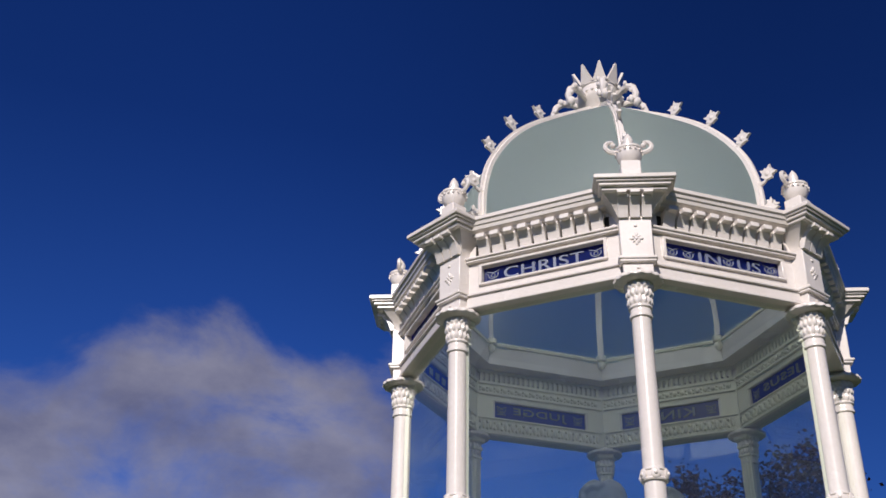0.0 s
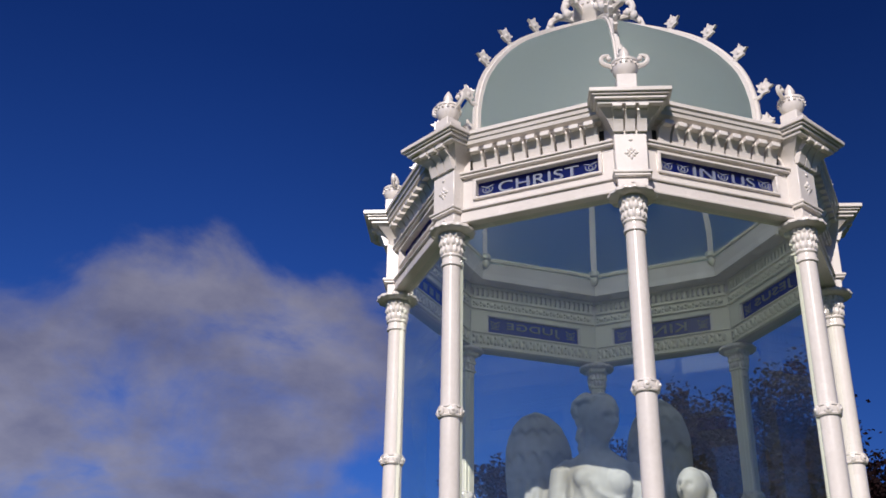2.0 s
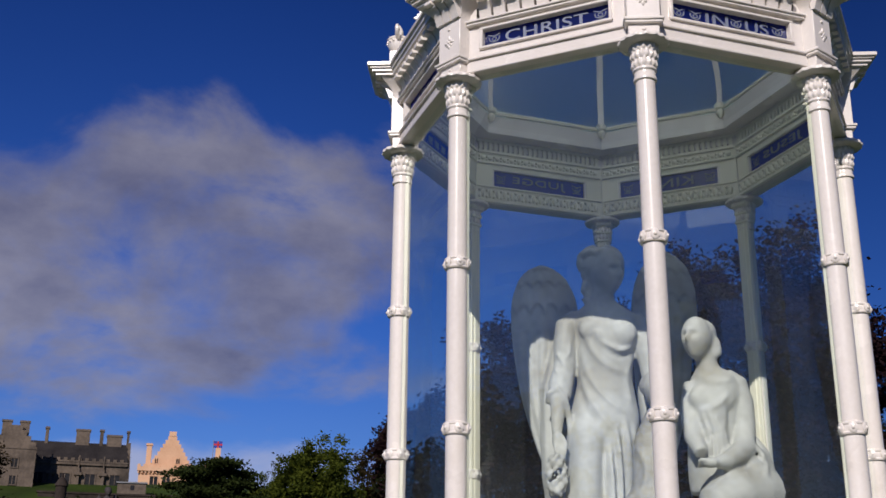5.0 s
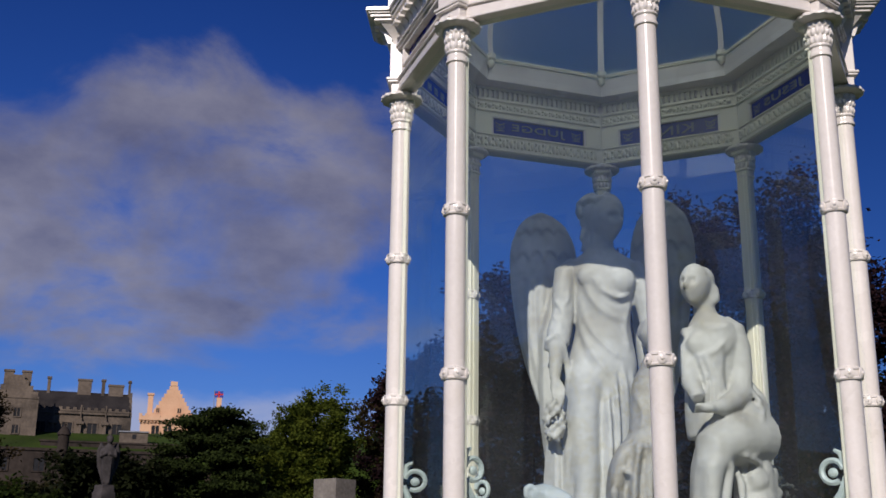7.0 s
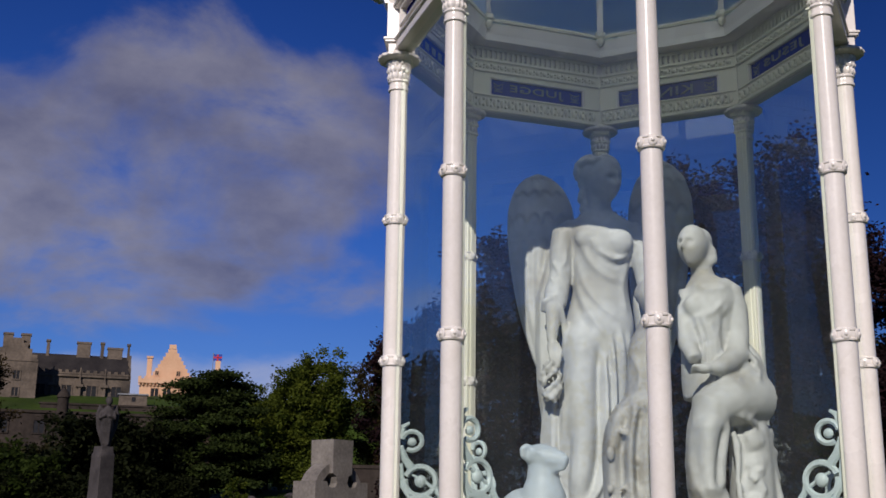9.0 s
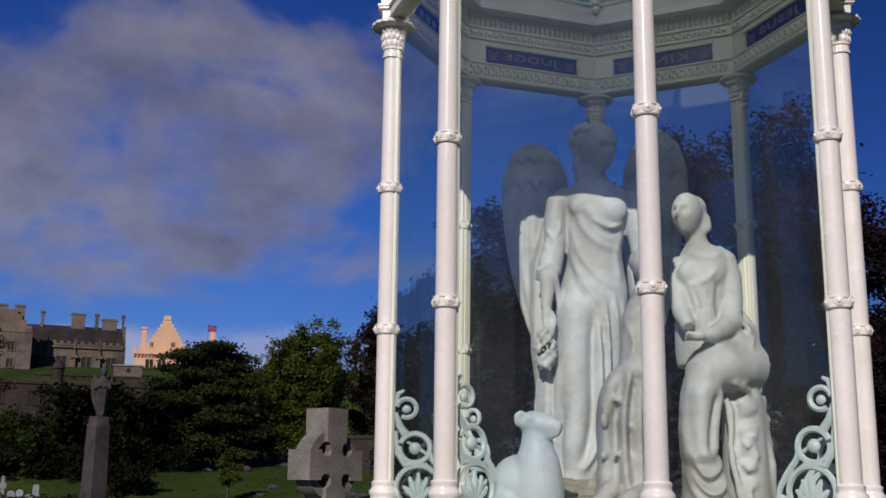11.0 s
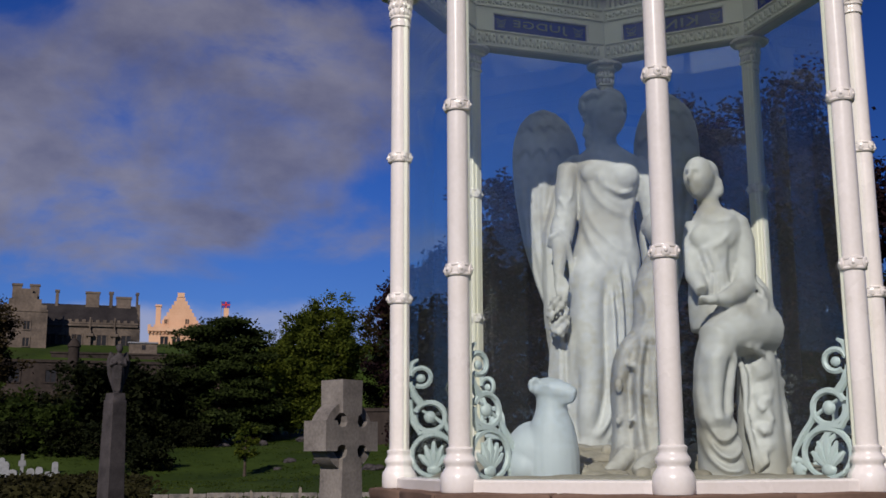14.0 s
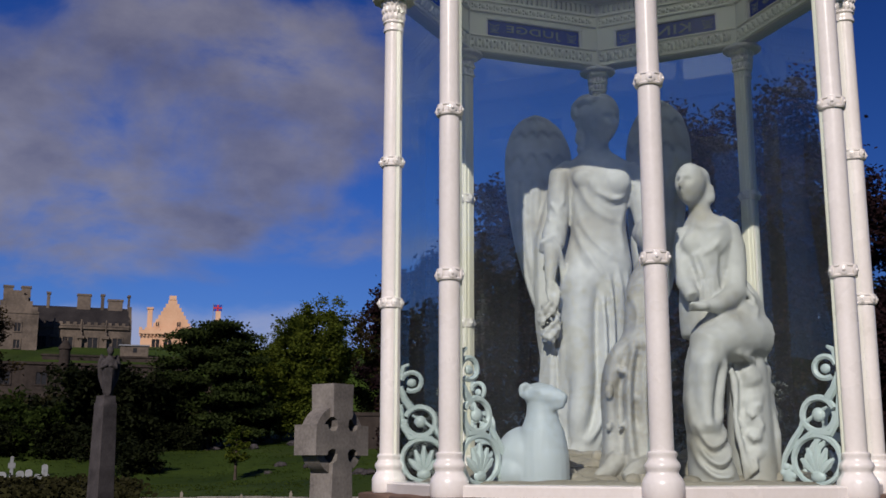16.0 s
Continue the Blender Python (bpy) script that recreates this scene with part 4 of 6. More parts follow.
tube(bm, [(-0.300, Y - 0.06, 1.24), (-0.303, Y - 0.09, 1.12), (-0.310, Y - 0.115, 1.035)], [0.036, 0.032, 0.023], 12)
blob(bm, (-0.306, Y - 0.12, 1.005), (0.027, 0.022, 0.042))
for i in range(4):
    tube(bm, [(-0.322 + 0.011 * i, Y - 0.13, 0.995), (-0.318 + 0.013 * i, Y - 0.142, 0.955 - 0.005 * i), (-0.312 + 0.010 * i, Y - 0.138, 0.915)], [0.0095, 0.009, 0.007], 7)
tube(bm, [(-0.285, Y - 0.125, 1.02), (-0.270, Y - 0.14, 0.985), (-0.275, Y - 0.145, 0.95)], [0.010, 0.009, 0.006], 7)
for i in range(40):
    a = 2.4 * i
    r = 0.018 + 0.026 * math.sin(math.pi * i / 39)
    blob(bm, (-0.316 + r * math.cos(a), Y - 0.135 + 0.03 * math.sin(a), 0.940 - 0.0044 * i), random.uniform(0.011, 0.017), None, 7, 5)
for i in range(4):
    tube(bm, [(-0.300 - 0.012 * i, Y - 0.06 + 0.02 * i, 0.80), (-0.308 - 0.013 * i, Y - 0.07 + 0.02 * i, 0.55), (-0.312 - 0.014 * i, Y - 0.08 + 0.02 * i, 0.22)], [0.014, 0.020, 0.018], 8)
tube(bm, [(0.045, Y, 1.565), (0.098, Y - 0.01, 1.50), (0.115, Y - 0.03, 1.36), (0.125, Y - 0.10, 1.22), (0.13, Y - 0.2, 1.14)], [0.054, 0.058, 0.052, 0.045, 0.03], 14)
shift(bm, 1.038, -0.5, 0.25)
tube(bm, [(-0.25, Y + 0.12, 1.55), (-0.30, Y + 0.11, 1.3), (-0.31, Y + 0.10, 0.9), (-0.29, Y + 0.08, 0.5)], [0.05, 0.07, 0.06, 0.03], 8)
W = [(1.930, -0.372, -0.330), (1.905, -0.430, -0.270), (1.840, -0.474, -0.215), (1.740, -0.500, -0.180), (1.590, -0.500, -0.170), (1.430, -0.482, -0.190), (1.250, -0.450, -0.210), (1.030, -0.386, -0.250), (0.945, -0.350, -0.300)]
wing(bm, Y + 0.16, W)
wing(bm, Y + 0.16, [(1.995, 0.275, 0.245), (1.965, 0.330, 0.185), (1.900, 0.375, 0.130), (1.790, 0.400, 0.095), (1.650, 0.400, 0.085), (1.480, 0.370, 0.085), (1.250, 0.330, 0.100), (1.030, 0.270, 0.130), (0.945, 0.220, 0.180)])
carve("angel_statue", bm, MARBLE, "white marble standing winged statue holding a flower wreath", "statue", 0.0085, 3)

# the seated figure, on a draped rock
bm = bmesh.new()
Y = -0.30
robe(bm, Y, [(0.74, 0.190, 0.450, 0.13), (0.80, 0.184, 0.430, 0.125), (0.88, 0.184, 0.375, 0.105), (0.97, 0.190, 0.375, 0.098), (1.06, 0.194, 0.392, 0.100), (1.13, 0.196, 0.412, 0.098), (1.18, 0.208, 0.405, 0.088), (1.215, 0.225, 0.375, 0.072), (1.24, 0.242, 0.325, 0.056), (1.27, 0.250, 0.305, 0.046)], [
    ([(0.215, 1.02), (0.235, 0.93), (0.225, 0.84)], 0.016, 0.008), ([(0.235, 1.05), (0.258, 0.94), (0.250, 0.84)], 0.018, 0.008), ([(0.255, 1.06), (0.280, 0.95), (0.275, 0.84)], 0.016, 0.008),
    ([(0.280, 1.04), (0.300, 0.95), (0.300, 0.84)], 0.016, 0.008), ([(0.305, 1.01), (0.322, 0.93), (0.325, 0.85)], 0.014, 0.008), ([(0.245, 1.04), (0.268, 0.94), (0.262, 0.85)], -0.014, 0.006), ([(0.225, 1.02), (0.246, 0.93), (0.238, 0.85)], -0.014, 0.006),
    ([(0.350, 1.10), (0.345, 1.00), (0.350, 0.90)], -0.020, 0.014), ([(0.205, 1.07), (0.250, 1.055), (0.300, 1.075), (0.345, 1.12)], 0.010, 0.010), ([(0.230, 1.20), (0.290, 1.165), (0.370, 1.185)], 0.008, 0.014)])
blob(bm, (0.245, Y - 0.064, 1.105), (0.055, 0.032, 0.050))
blob(bm, (0.320, Y - 0.062, 1.105), (0.055, 0.034, 0.052))
tube(bm, [(0.288, Y, 1.20), (0.278, Y - 0.008, 1.26), (0.268, Y - 0.014, 1.32)], [0.056, 0.043, 0.042], 16)
head(bm, (0.240, Y - 0.046, 1.350), 0.076, -38, 0)
blob(bm, (0.270, Y + 0.006, 1.380), (0.060, 0.064, 0.062))
for i in range(7):
    a = 0.34 * i
    tube(bm, [(0.212 + 0.010 * i, Y - 0.074 + 0.008 * i, 1.402 + 0.005 * i), (0.250 + 0.010 * i, Y - 0.070 + 0.010 * i, 1.412 - 0.002 * i), (0.296 + 0.005 * i, Y - 0.052 + 0.010 * i, 1.382 - 0.004 * i), (0.322, Y - 0.030 + 0.006 * i, 1.335 - 0.004 * i)], [0.007, 0.010, 0.010, 0.009], 7)
for x, z, r in ((0.316, 1.335, 0.022), (0.322, 1.310, 0.020), (0.312, 1.292, 0.020), (0.300, 1.322, 0.020), (0.304, 1.300, 0.018), (0.326, 1.292, 0.014)):
    blob(bm, (x, Y - 0.030, z), r, None, 9, 7)
tube(bm, [(0.345, Y, 1.195), (0.388, Y - 0.005, 1.165), (0.402, Y - 0.012, 1.10), (0.406, Y - 0.02, 1.01), (0.398, Y - 0.04, 0.935), (0.385, Y - 0.065, 0.90)], [0.046, 0.050, 0.050, 0.046, 0.044, 0.042], 18)
tube(bm, [(0.400, Y - 0.045, 0.912), (0.350, Y - 0.115, 0.872), (0.300, Y - 0.170, 0.846), (0.262, Y - 0.20, 0.838)], [0.045, 0.041, 0.033, 0.025], 16)
blob(bm, (0.236, Y - 0.212, 0.836), (0.034, 0.026, 0.021))
for i in range(3):
    tube(bm, [(0.222, Y - 0.222 + 0.014 * i, 0.842 - 0.006 * i), (0.200, Y - 0.226 + 0.014 * i, 0.846 - 0.010 * i), (0.182, Y - 0.224 + 0.014 * i, 0.842 - 0.012 * i)], [0.010, 0.009, 0.006], 7)
tube(bm, [(0.225, Y, 1.17), (0.200, Y - 0.02, 1.07), (0.198, Y - 0.07, 0.95), (0.215, Y - 0.14, 0.88)], [0.044, 0.040, 0.036, 0.028], 12)
# hips, thigh and shin under the cloth
blob(bm, (0.408, Y + 0.015, 0.790), (0.094, 0.140, 0.110), None, 28, 20)
tube(bm, [(0.440, Y + 0.03, 0.960), (0.468, Y + 0.01, 0.900), (0.474, Y - 0.02, 0.830), (0.462, Y - 0.04, 0.770)], [0.024, 0.034, 0.040, 0.040], 12)
tube(bm, [(0.460, Y + 0.02, 0.745), (0.400, Y - 0.05, 0.745), (0.325, Y - 0.12, 0.728), (0.262, Y - 0.165, 0.690), (0.250, Y - 0.165, 0.62)], [0.108, 0.106, 0.096, 0.080, 0.066], 22)
for i, (z0, z1, z2) in enumerate(((0.760, 0.690, 0.660), (0.720, 0.655, 0.635), (0.810, 0.740, 0.690))):
    tube(bm, [(0.345 + 0.012 * i, Y - 0.190 + 0.012 * i, z0), (0.385 + 0.012 * i, Y - 0.150, z1), (0.435 + 0.012 * i, Y - 0.085, z2)], [0.008, 0.014, 0.012], 8)
robe(bm, Y - 0.10, [(0.16, 0.178, 0.375, 0.145), (0.24, 0.178, 0.350, 0.135), (0.34, 0.180, 0.318, 0.118), (0.44, 0.180, 0.304, 0.112), (0.54, 0.182, 0.316, 0.120), (0.63, 0.186, 0.338, 0.135), (0.70, 0.200, 0.340, 0.140)], [
    ([(0.232, 0.66), (0.228, 0.50), (0.236, 0.36)], 0.040, 0.042),
    ([(0.184, 0.52), (0.200, 0.40), (0.240, 0.318), (0.300, 0.350), (0.325, 0.44)], 0.026, 0.011),
    ([(0.184, 0.44), (0.205, 0.32), (0.250, 0.255), (0.305, 0.275), (0.335, 0.38)], 0.028, 0.011),
    ([(0.184, 0.36), (0.210, 0.255), (0.262, 0.205), (0.330, 0.215)], 0.026, 0.011),
    ([(0.184, 0.48), (0.203, 0.36), (0.245, 0.286), (0.300, 0.312)], -0.020, 0.009),
    ([(0.186, 0.40), (0.208, 0.288), (0.256, 0.230), (0.315, 0.245)], -0.020, 0.009),
    ([(0.300, 0.62), (0.272, 0.50), (0.262, 0.40)], -0.026, 0.012), ([(0.320, 0.64), (0.300, 0.50), (0.290, 0.40)], 0.022, 0.011), ([(0.192, 0.60), (0.188, 0.45), (0.200, 0.34)], 0.018, 0.009)])
# cloth drawn over hip and thigh
for i in range(6):
    f = i / 5
    tube(bm, [(0.490 - 0.03 * f, Y - 0.02 - 0.02 * f, 0.880 - 0.16 * f), (0.452 - 0.03 * f, Y - 0.115 - 0.01 * f, 0.800 - 0.13 * f), (0.395 - 0.02 * f, Y - 0.170, 0.750 - 0.09 * f), (0.325, Y - 0.200, 0.745 - 0.06 * f)], [0.008, 0.013, 0.011, 0.004], 8)
for i in range(4):
    tube(bm, [(0.430 + 0.018 * i, Y - 0.06 + 0.02 * i, 0.935 - 0.01 * i), (0.462 + 0.012 * i, Y - 0.065 + 0.025 * i, 0.880), (0.470 + 0.013 * i, Y - 0.055 + 0.03 * i, 0.800), (0.450 + 0.016 * i, Y - 0.06 + 0.03 * i, 0.700)], [0.006, 0.012, 0.013, 0.006], 8)
# rock seat with hanging cloth
robe(bm, Y + 0.03, [(0.16, 0.350, 0.545, 0.13), (0.35, 0.356, 0.530, 0.12), (0.52, 0.362, 0.525, 0.12), (0.62, 0.372, 0.515, 0.11), (0.68, 0.390, 0.495, 0.09)], n=60, steps=30)
random.seed(5)
for i in range(40):
    a = 2.1 * i
    blob(bm, (0.452 + 0.052 * math.cos(a), Y + 0.02 + 0.09 * math.sin(a), 0.17 + 0.0112 * i), (random.uniform(0.030, 0.055), random.uniform(0.04, 0.06), random.uniform(0.022, 0.045)), pose(0, 0, 0, 20 * i, 30 * i, 0), 9, 7)
for x0, zt, ph, r in ((0.352, 0.620, 0.0, 0.013), (0.372, 0.640, 1.5, 0.015), (0.400, 0.635, 0.6, 0.012), (0.448, 0.640, 2.2, 0.017), (0.482, 0.640, 0.9, 0.018), (0.508, 0.600, 2.9, 0.015)):
    tube(bm, [(x0 + 0.005 * f + 0.007 * math.sin(ph + 1.3 * f), Y - 0.105 + 0.02 * math.sin(ph) + (x0 - 0.35) * 0.55, zt + (0.19 - zt) * f / 7) for f in range(8)], [r * 0.7, r * 1.3, r, r * 0.9, r * 1.1, r, r * 1.2, r * 0.7], 9)
for z, w in ((0.43, 0.036), (0.345, 0.040), (0.265, 0.032)):
    tube(bm, [(0.405, Y - 0.100, z + 0.02), (0.425, Y - 0.112, z), (0.405 + w, Y - 0.096, z + 0.012), (0.412 + w, Y - 0.09, z + 0.05)], [0.008, 0.012, 0.012, 0.007], 8)
tube(bm, [(0.388, Y - 0.108, 0.27), (0.410, Y - 0.118, 0.215), (0.430, Y - 0.115, 0.235), (0.424, Y - 0.112, 0.275)], [0.010, 0.013, 0.011, 0.007], 8)
carve("seated_statue", bm, MARBLE, "weathered white marble seated draped statue on a rock", "statue", 0.0086, 3)

# the kneeling figure between them, mostly cloth over rock
bm = bmesh.new()
Y = -0.12
robe(bm, Y, [(0.165, -0.165, 0.120, 0.16), (0.24, -0.138, 0.105, 0.15), (0.32, -0.113, 0.095, 0.14), (0.42, -0.116, 0.090, 0.13), (0.52, -0.120, 0.090, 0.13), (0.60, -0.112, 0.095, 0.13), (0.66, -0.098, 0.105, 0.13), (0.72, -0.066, 0.115, 0.13), (0.78, -0.024, 0.125, 0.115), (0.88, -0.012, 0.135, 0.095), (0.98, 0.000, 0.150, 0.085), (1.05, 0.030, 0.150, 0.070), (1.10, 0.055, 0.130, 0.05)], [
    ([(-0.040, 0.74), (-0.085, 0.60), (-0.090, 0.40), (-0.105, 0.24)], 0.030, 0.020),
    ([(-0.010, 0.72), (-0.050, 0.58), (-0.055, 0.40), (-0.060, 0.22)], -0.032, 0.018),
    ([(0.015, 0.76), (-0.020, 0.60), (-0.022, 0.40), (-0.010, 0.20)], 0.034, 0.018),
    ([(0.035, 0.72), (0.010, 0.55), (0.008, 0.38)], -0.026, 0.013),
    ([(0.055, 0.78), (0.042, 0.55), (0.040, 0.22)], 0.028, 0.016),
    ([(-0.030, 0.60), (-0.065, 0.53), (-0.050, 0.45)], -0.024, 0.018),
    ([(0.000, 0.95), (0.030, 0.86), (0.020, 0.78)], 0.016, 0.012)])
head(bm, (0.088, Y - 0.02, 1.190), 0.066, 10, 12)
blob(bm, (0.090, Y + 0.012, 1.205), (0.062, 0.064, 0.058))
random.seed(8)
for i in range(9):
    blob(bm, (random.uniform(-0.11, 0.02), Y - random.uniform(0.10, 0.135), random.uniform(0.24, 0.66)), (random.uniform(0.008, 0.02), 0.016, random.uniform(0.012, 0.035)), pose(0, 0, 0, 0, random.uniform(-40, 40), 0), 8, 6)
tube(bm, [(0.10, Y - 0.17, 0.21), (0.03, Y - 0.18, 0.235), (-0.02, Y - 0.22, 0.22), (-0.06, Y - 0.24, 0.20)], [0.06, 0.055, 0.04, 0.022], 12)
tube(bm, [(-0.06, Y - 0.12, 0.28), (-0.11, Y - 0.15, 0.225), (-0.16, Y - 0.16, 0.20)], [0.04, 0.035, 0.02], 10)
carve("kneeling_statue", bm, STAINED, "stained marble draped kneeling statue", "statue", 0.0086, 3)

# the lying lamb, its head turned up
bm = bmesh.new()
Y = -0.50
lathe(bm, [(0.098, 0.170), (0.100, 0.22), (0.098, 0.28), (0.090, 0.33), (0.082, 0.375), (0.068, 0.405), (0.060, 0.43), (0.057, 0.46), (0.055, 0.50)], 60, -0.372, Y, lambda a, z: 1.0 + (0.022 * math.sin(2 * math.pi * a * 23 + 9 * z) + 0.012 * math.sin(2 * math.pi * a * 41 - 14 * z) if z < 0.34 else 0.0))
blob(bm, (-0.435, Y + 0.060, 0.275), (0.112, 0.130, 0.118), None, 32, 22)
blob(bm, (-0.475, Y + 0.05, 0.220), (0.085, 0.12, 0.085), None, 28, 18)
blob(bm, (-0.383, Y - 0.008, 0.508), (0.062, 0.054, 0.044), None, 24, 16)
tube(bm, [(-0.385, Y - 0.01, 0.505), (-0.345, Y - 0.03, 0.500), (-0.305, Y - 0.05, 0.491), (-0.282, Y - 0.06, 0.486)], [0.050, 0.043, 0.031, 0.019], 18, 1.0)
tube(bm, [(-0.365, Y - 0.02, 0.470), (-0.320, Y - 0.045, 0.466), (-0.292, Y - 0.058, 0.468)], [0.030, 0.022, 0.014], 12)
tube(bm, [(-0.430, Y - 0.030, 0.492), (-0.448, Y - 0.040, 0.505), (-0.450, Y - 0.042, 0.530), (-0.432, Y - 0.044, 0.545), (-0.415, Y - 0.044, 0.536)], [0.010, 0.012, 0.013, 0.011, 0.007], 9)
blob(bm, (-0.432, Y - 0.030, 0.520), (0.016, 0.010, 0.020), None, 10, 8)
tube(bm, [(-0.412, Y - 0.058, 0.515), (-0.396, Y - 0.064, 0.523), (-0.380, Y - 0.062, 0.516)], [0.003, 0.005, 0.003], 6)
carve("lamb_statue", bm, PLASTER, "bluish white carved lamb statue", "statue", 0.0086, 3)

# rocky marble ground, higher towards the back
bm = bmesh.new()
rows = []
for i in range(33):
    r = 0.02 + 0.84 * i / 32
    ring = []
    for k in range(72):
        a = 2 * math.pi * k / 72
        x, y = r * math.cos(a), r * math.sin(a)
        z = 0.190 + 0.10 * max(0.0, min(1.0, (y + 0.35) / 0.5)) * (1 - max(0.0, (r - 0.55) / 0.31)) + 0.020 * noise.noise(Vector((x * 9, y * 9, 1))) * (1 - r * r)
        ring.append(bm.verts.new((x, y, z if i < 32 else 0.182)))
    rows.append(ring)
rows.append([bm.verts.new((0.86 * math.cos(2 * math.pi * k / 72), 0.86 * math.sin(2 * math.pi * k / 72), 0.13)) for k in range(72)])
stitch(bm, rows)
random.seed(4)
for i in range(70):
    a, r = random.uniform(0, 6.3), random.uniform(0.1, 0.62)
    x, y = r * math.cos(a), -0.08 + r * math.sin(a) * 0.85
    blob(bm, (x, y, 0.185 + 0.10 * max(0.0, min(1.0, (y + 0.35) / 0.5))), (random.uniform(0.03, 0.10), random.uniform(0.03, 0.08), random.uniform(0.015, 0.035)), pose(0, 0, 0, 0, 0, random.uniform(0, 180)), 9, 6)
ob = part("statue_plinth", bm, material("stained_marble_ground", (0.25, 0.22, 0.17), (0.42, 0.38, 0.31), 0.8, 3.0, 30.0, 0.4, stain=(0.14, 0.12, 0.09)), None)
ob.location.z = Z0
tagged(ob, "uneven stained marble ground under the statues", "plinth")

# ---- ground ----
EYE = Vector((-0.55, -5.17, 1.62))


def spot(bearing, d):
    """x, y at a bearing (degrees to the left of straight ahead) and distance from where the camera stands."""
    return EYE.x - math.sin(radians(bearing)) * d, EYE.y + math.cos(radians(bearing)) * d


SLOPE = [(0, 0), (55, 0), (75, 0.8), (90, 3.0), (102, 3.3), (118, 4.5), (146, 8.0), (155, 9.2), (158.5, 14.6), (172, 16.5), (186, 20.0), (225, 24.3), (300, 25), (700, 12), (2600, 4)]


def ground_at(x, y):
    d = math.hypot(x - EYE.x, y - EYE.y)
    b = math.degrees(math.atan2(-(x - EYE.x), y - EYE.y))
    h = SLOPE[-1][1]
    for (r0, h0), (r1, h1) in zip(SLOPE, SLOPE[1:]):
        if d <= r1:
            t = (d - r0) / (r1 - r0)
            h = h0 + (h1 - h0) * t
            break
    side = max(0.0, min(1.0, (abs(b - 15) - 40) / 40))
    low = min(h, 2.5)
    h = h * (1 - side) + low * side
    if 55 < d < 130 and -10 < b < 40:
        h += max(-0.6, (11.5 - b) * 0.16) * min(1, (d - 55) / 25) * min(1, (130 - d) / 20)
    if d > 50:
        h += 0.35 * noise.noise(Vector((x * 0.06, y * 0.06, 0)))
    return h


bm = bmesh.new()
radii = [0, 2, 5, 9, 14, 20, 28, 36, 45, 52, 58, 64, 70, 76, 82, 88, 94, 100, 108, 118, 130, 142, 150, 155, 158, 161, 164, 170, 178, 186, 195, 210, 225, 250, 300, 400, 600, 1000, 1700, 2600]
N = 144
prev = None
for r in radii[1:]:
    ring = []
    for i in range(N):
        x, y = spot(360.0 * i / N, r)
        ring.append(bm.verts.new((x, y, ground_at(x, y))))
    if prev is None:
        c = bm.verts.new((EYE.x, EYE.y, 0))
        for i in range(N):
            bm.faces.new((c, ring[(i + 1) % N], ring[i]))
    else:
        for i in range(N):
            bm.faces.new((prev[i], prev[(i + 1) % N], ring[(i + 1) % N], ring[i]))
    prev = ring
ground = part("ground", bm, GRASS, None, scale=1.0, sharp=180)
tagged(ground, "green mown grass rising to a castle hill", "ground", kind="structure")


# ---- trees ----
def cards(centres, size, count, spread, rng, flat=1.0):
    """Many small leaf blades round the centres."""
    c = np.repeat(np.asarray(centres), count, axis=0)
    n = len(c)
    c = c + rng.normal(0, 1, (n, 3)) * np.array([spread, spread, spread * flat])
    u = rng.normal(0, 1, (n, 3))
    u[:, 2] *= 0.6
    u /= np.linalg.norm(u, axis=1)[:, None]
    w = np.cross(u, rng.normal(0, 1, (n, 3)))
    w /= np.linalg.norm(w, axis=1)[:, None]
    s = size * rng.uniform(0.6, 1.35, (n, 1))
    v = np.stack([c - u * s, c + w * s * 0.5, c + u * s, c - w * s * 0.5], axis=1).reshape(-1, 3)
    f = np.arange(n * 4).reshape(-1, 4)
    me = bpy.data.meshes.new("crown")
    me.from_pydata(v.tolist(), [], f.tolist())
    return me


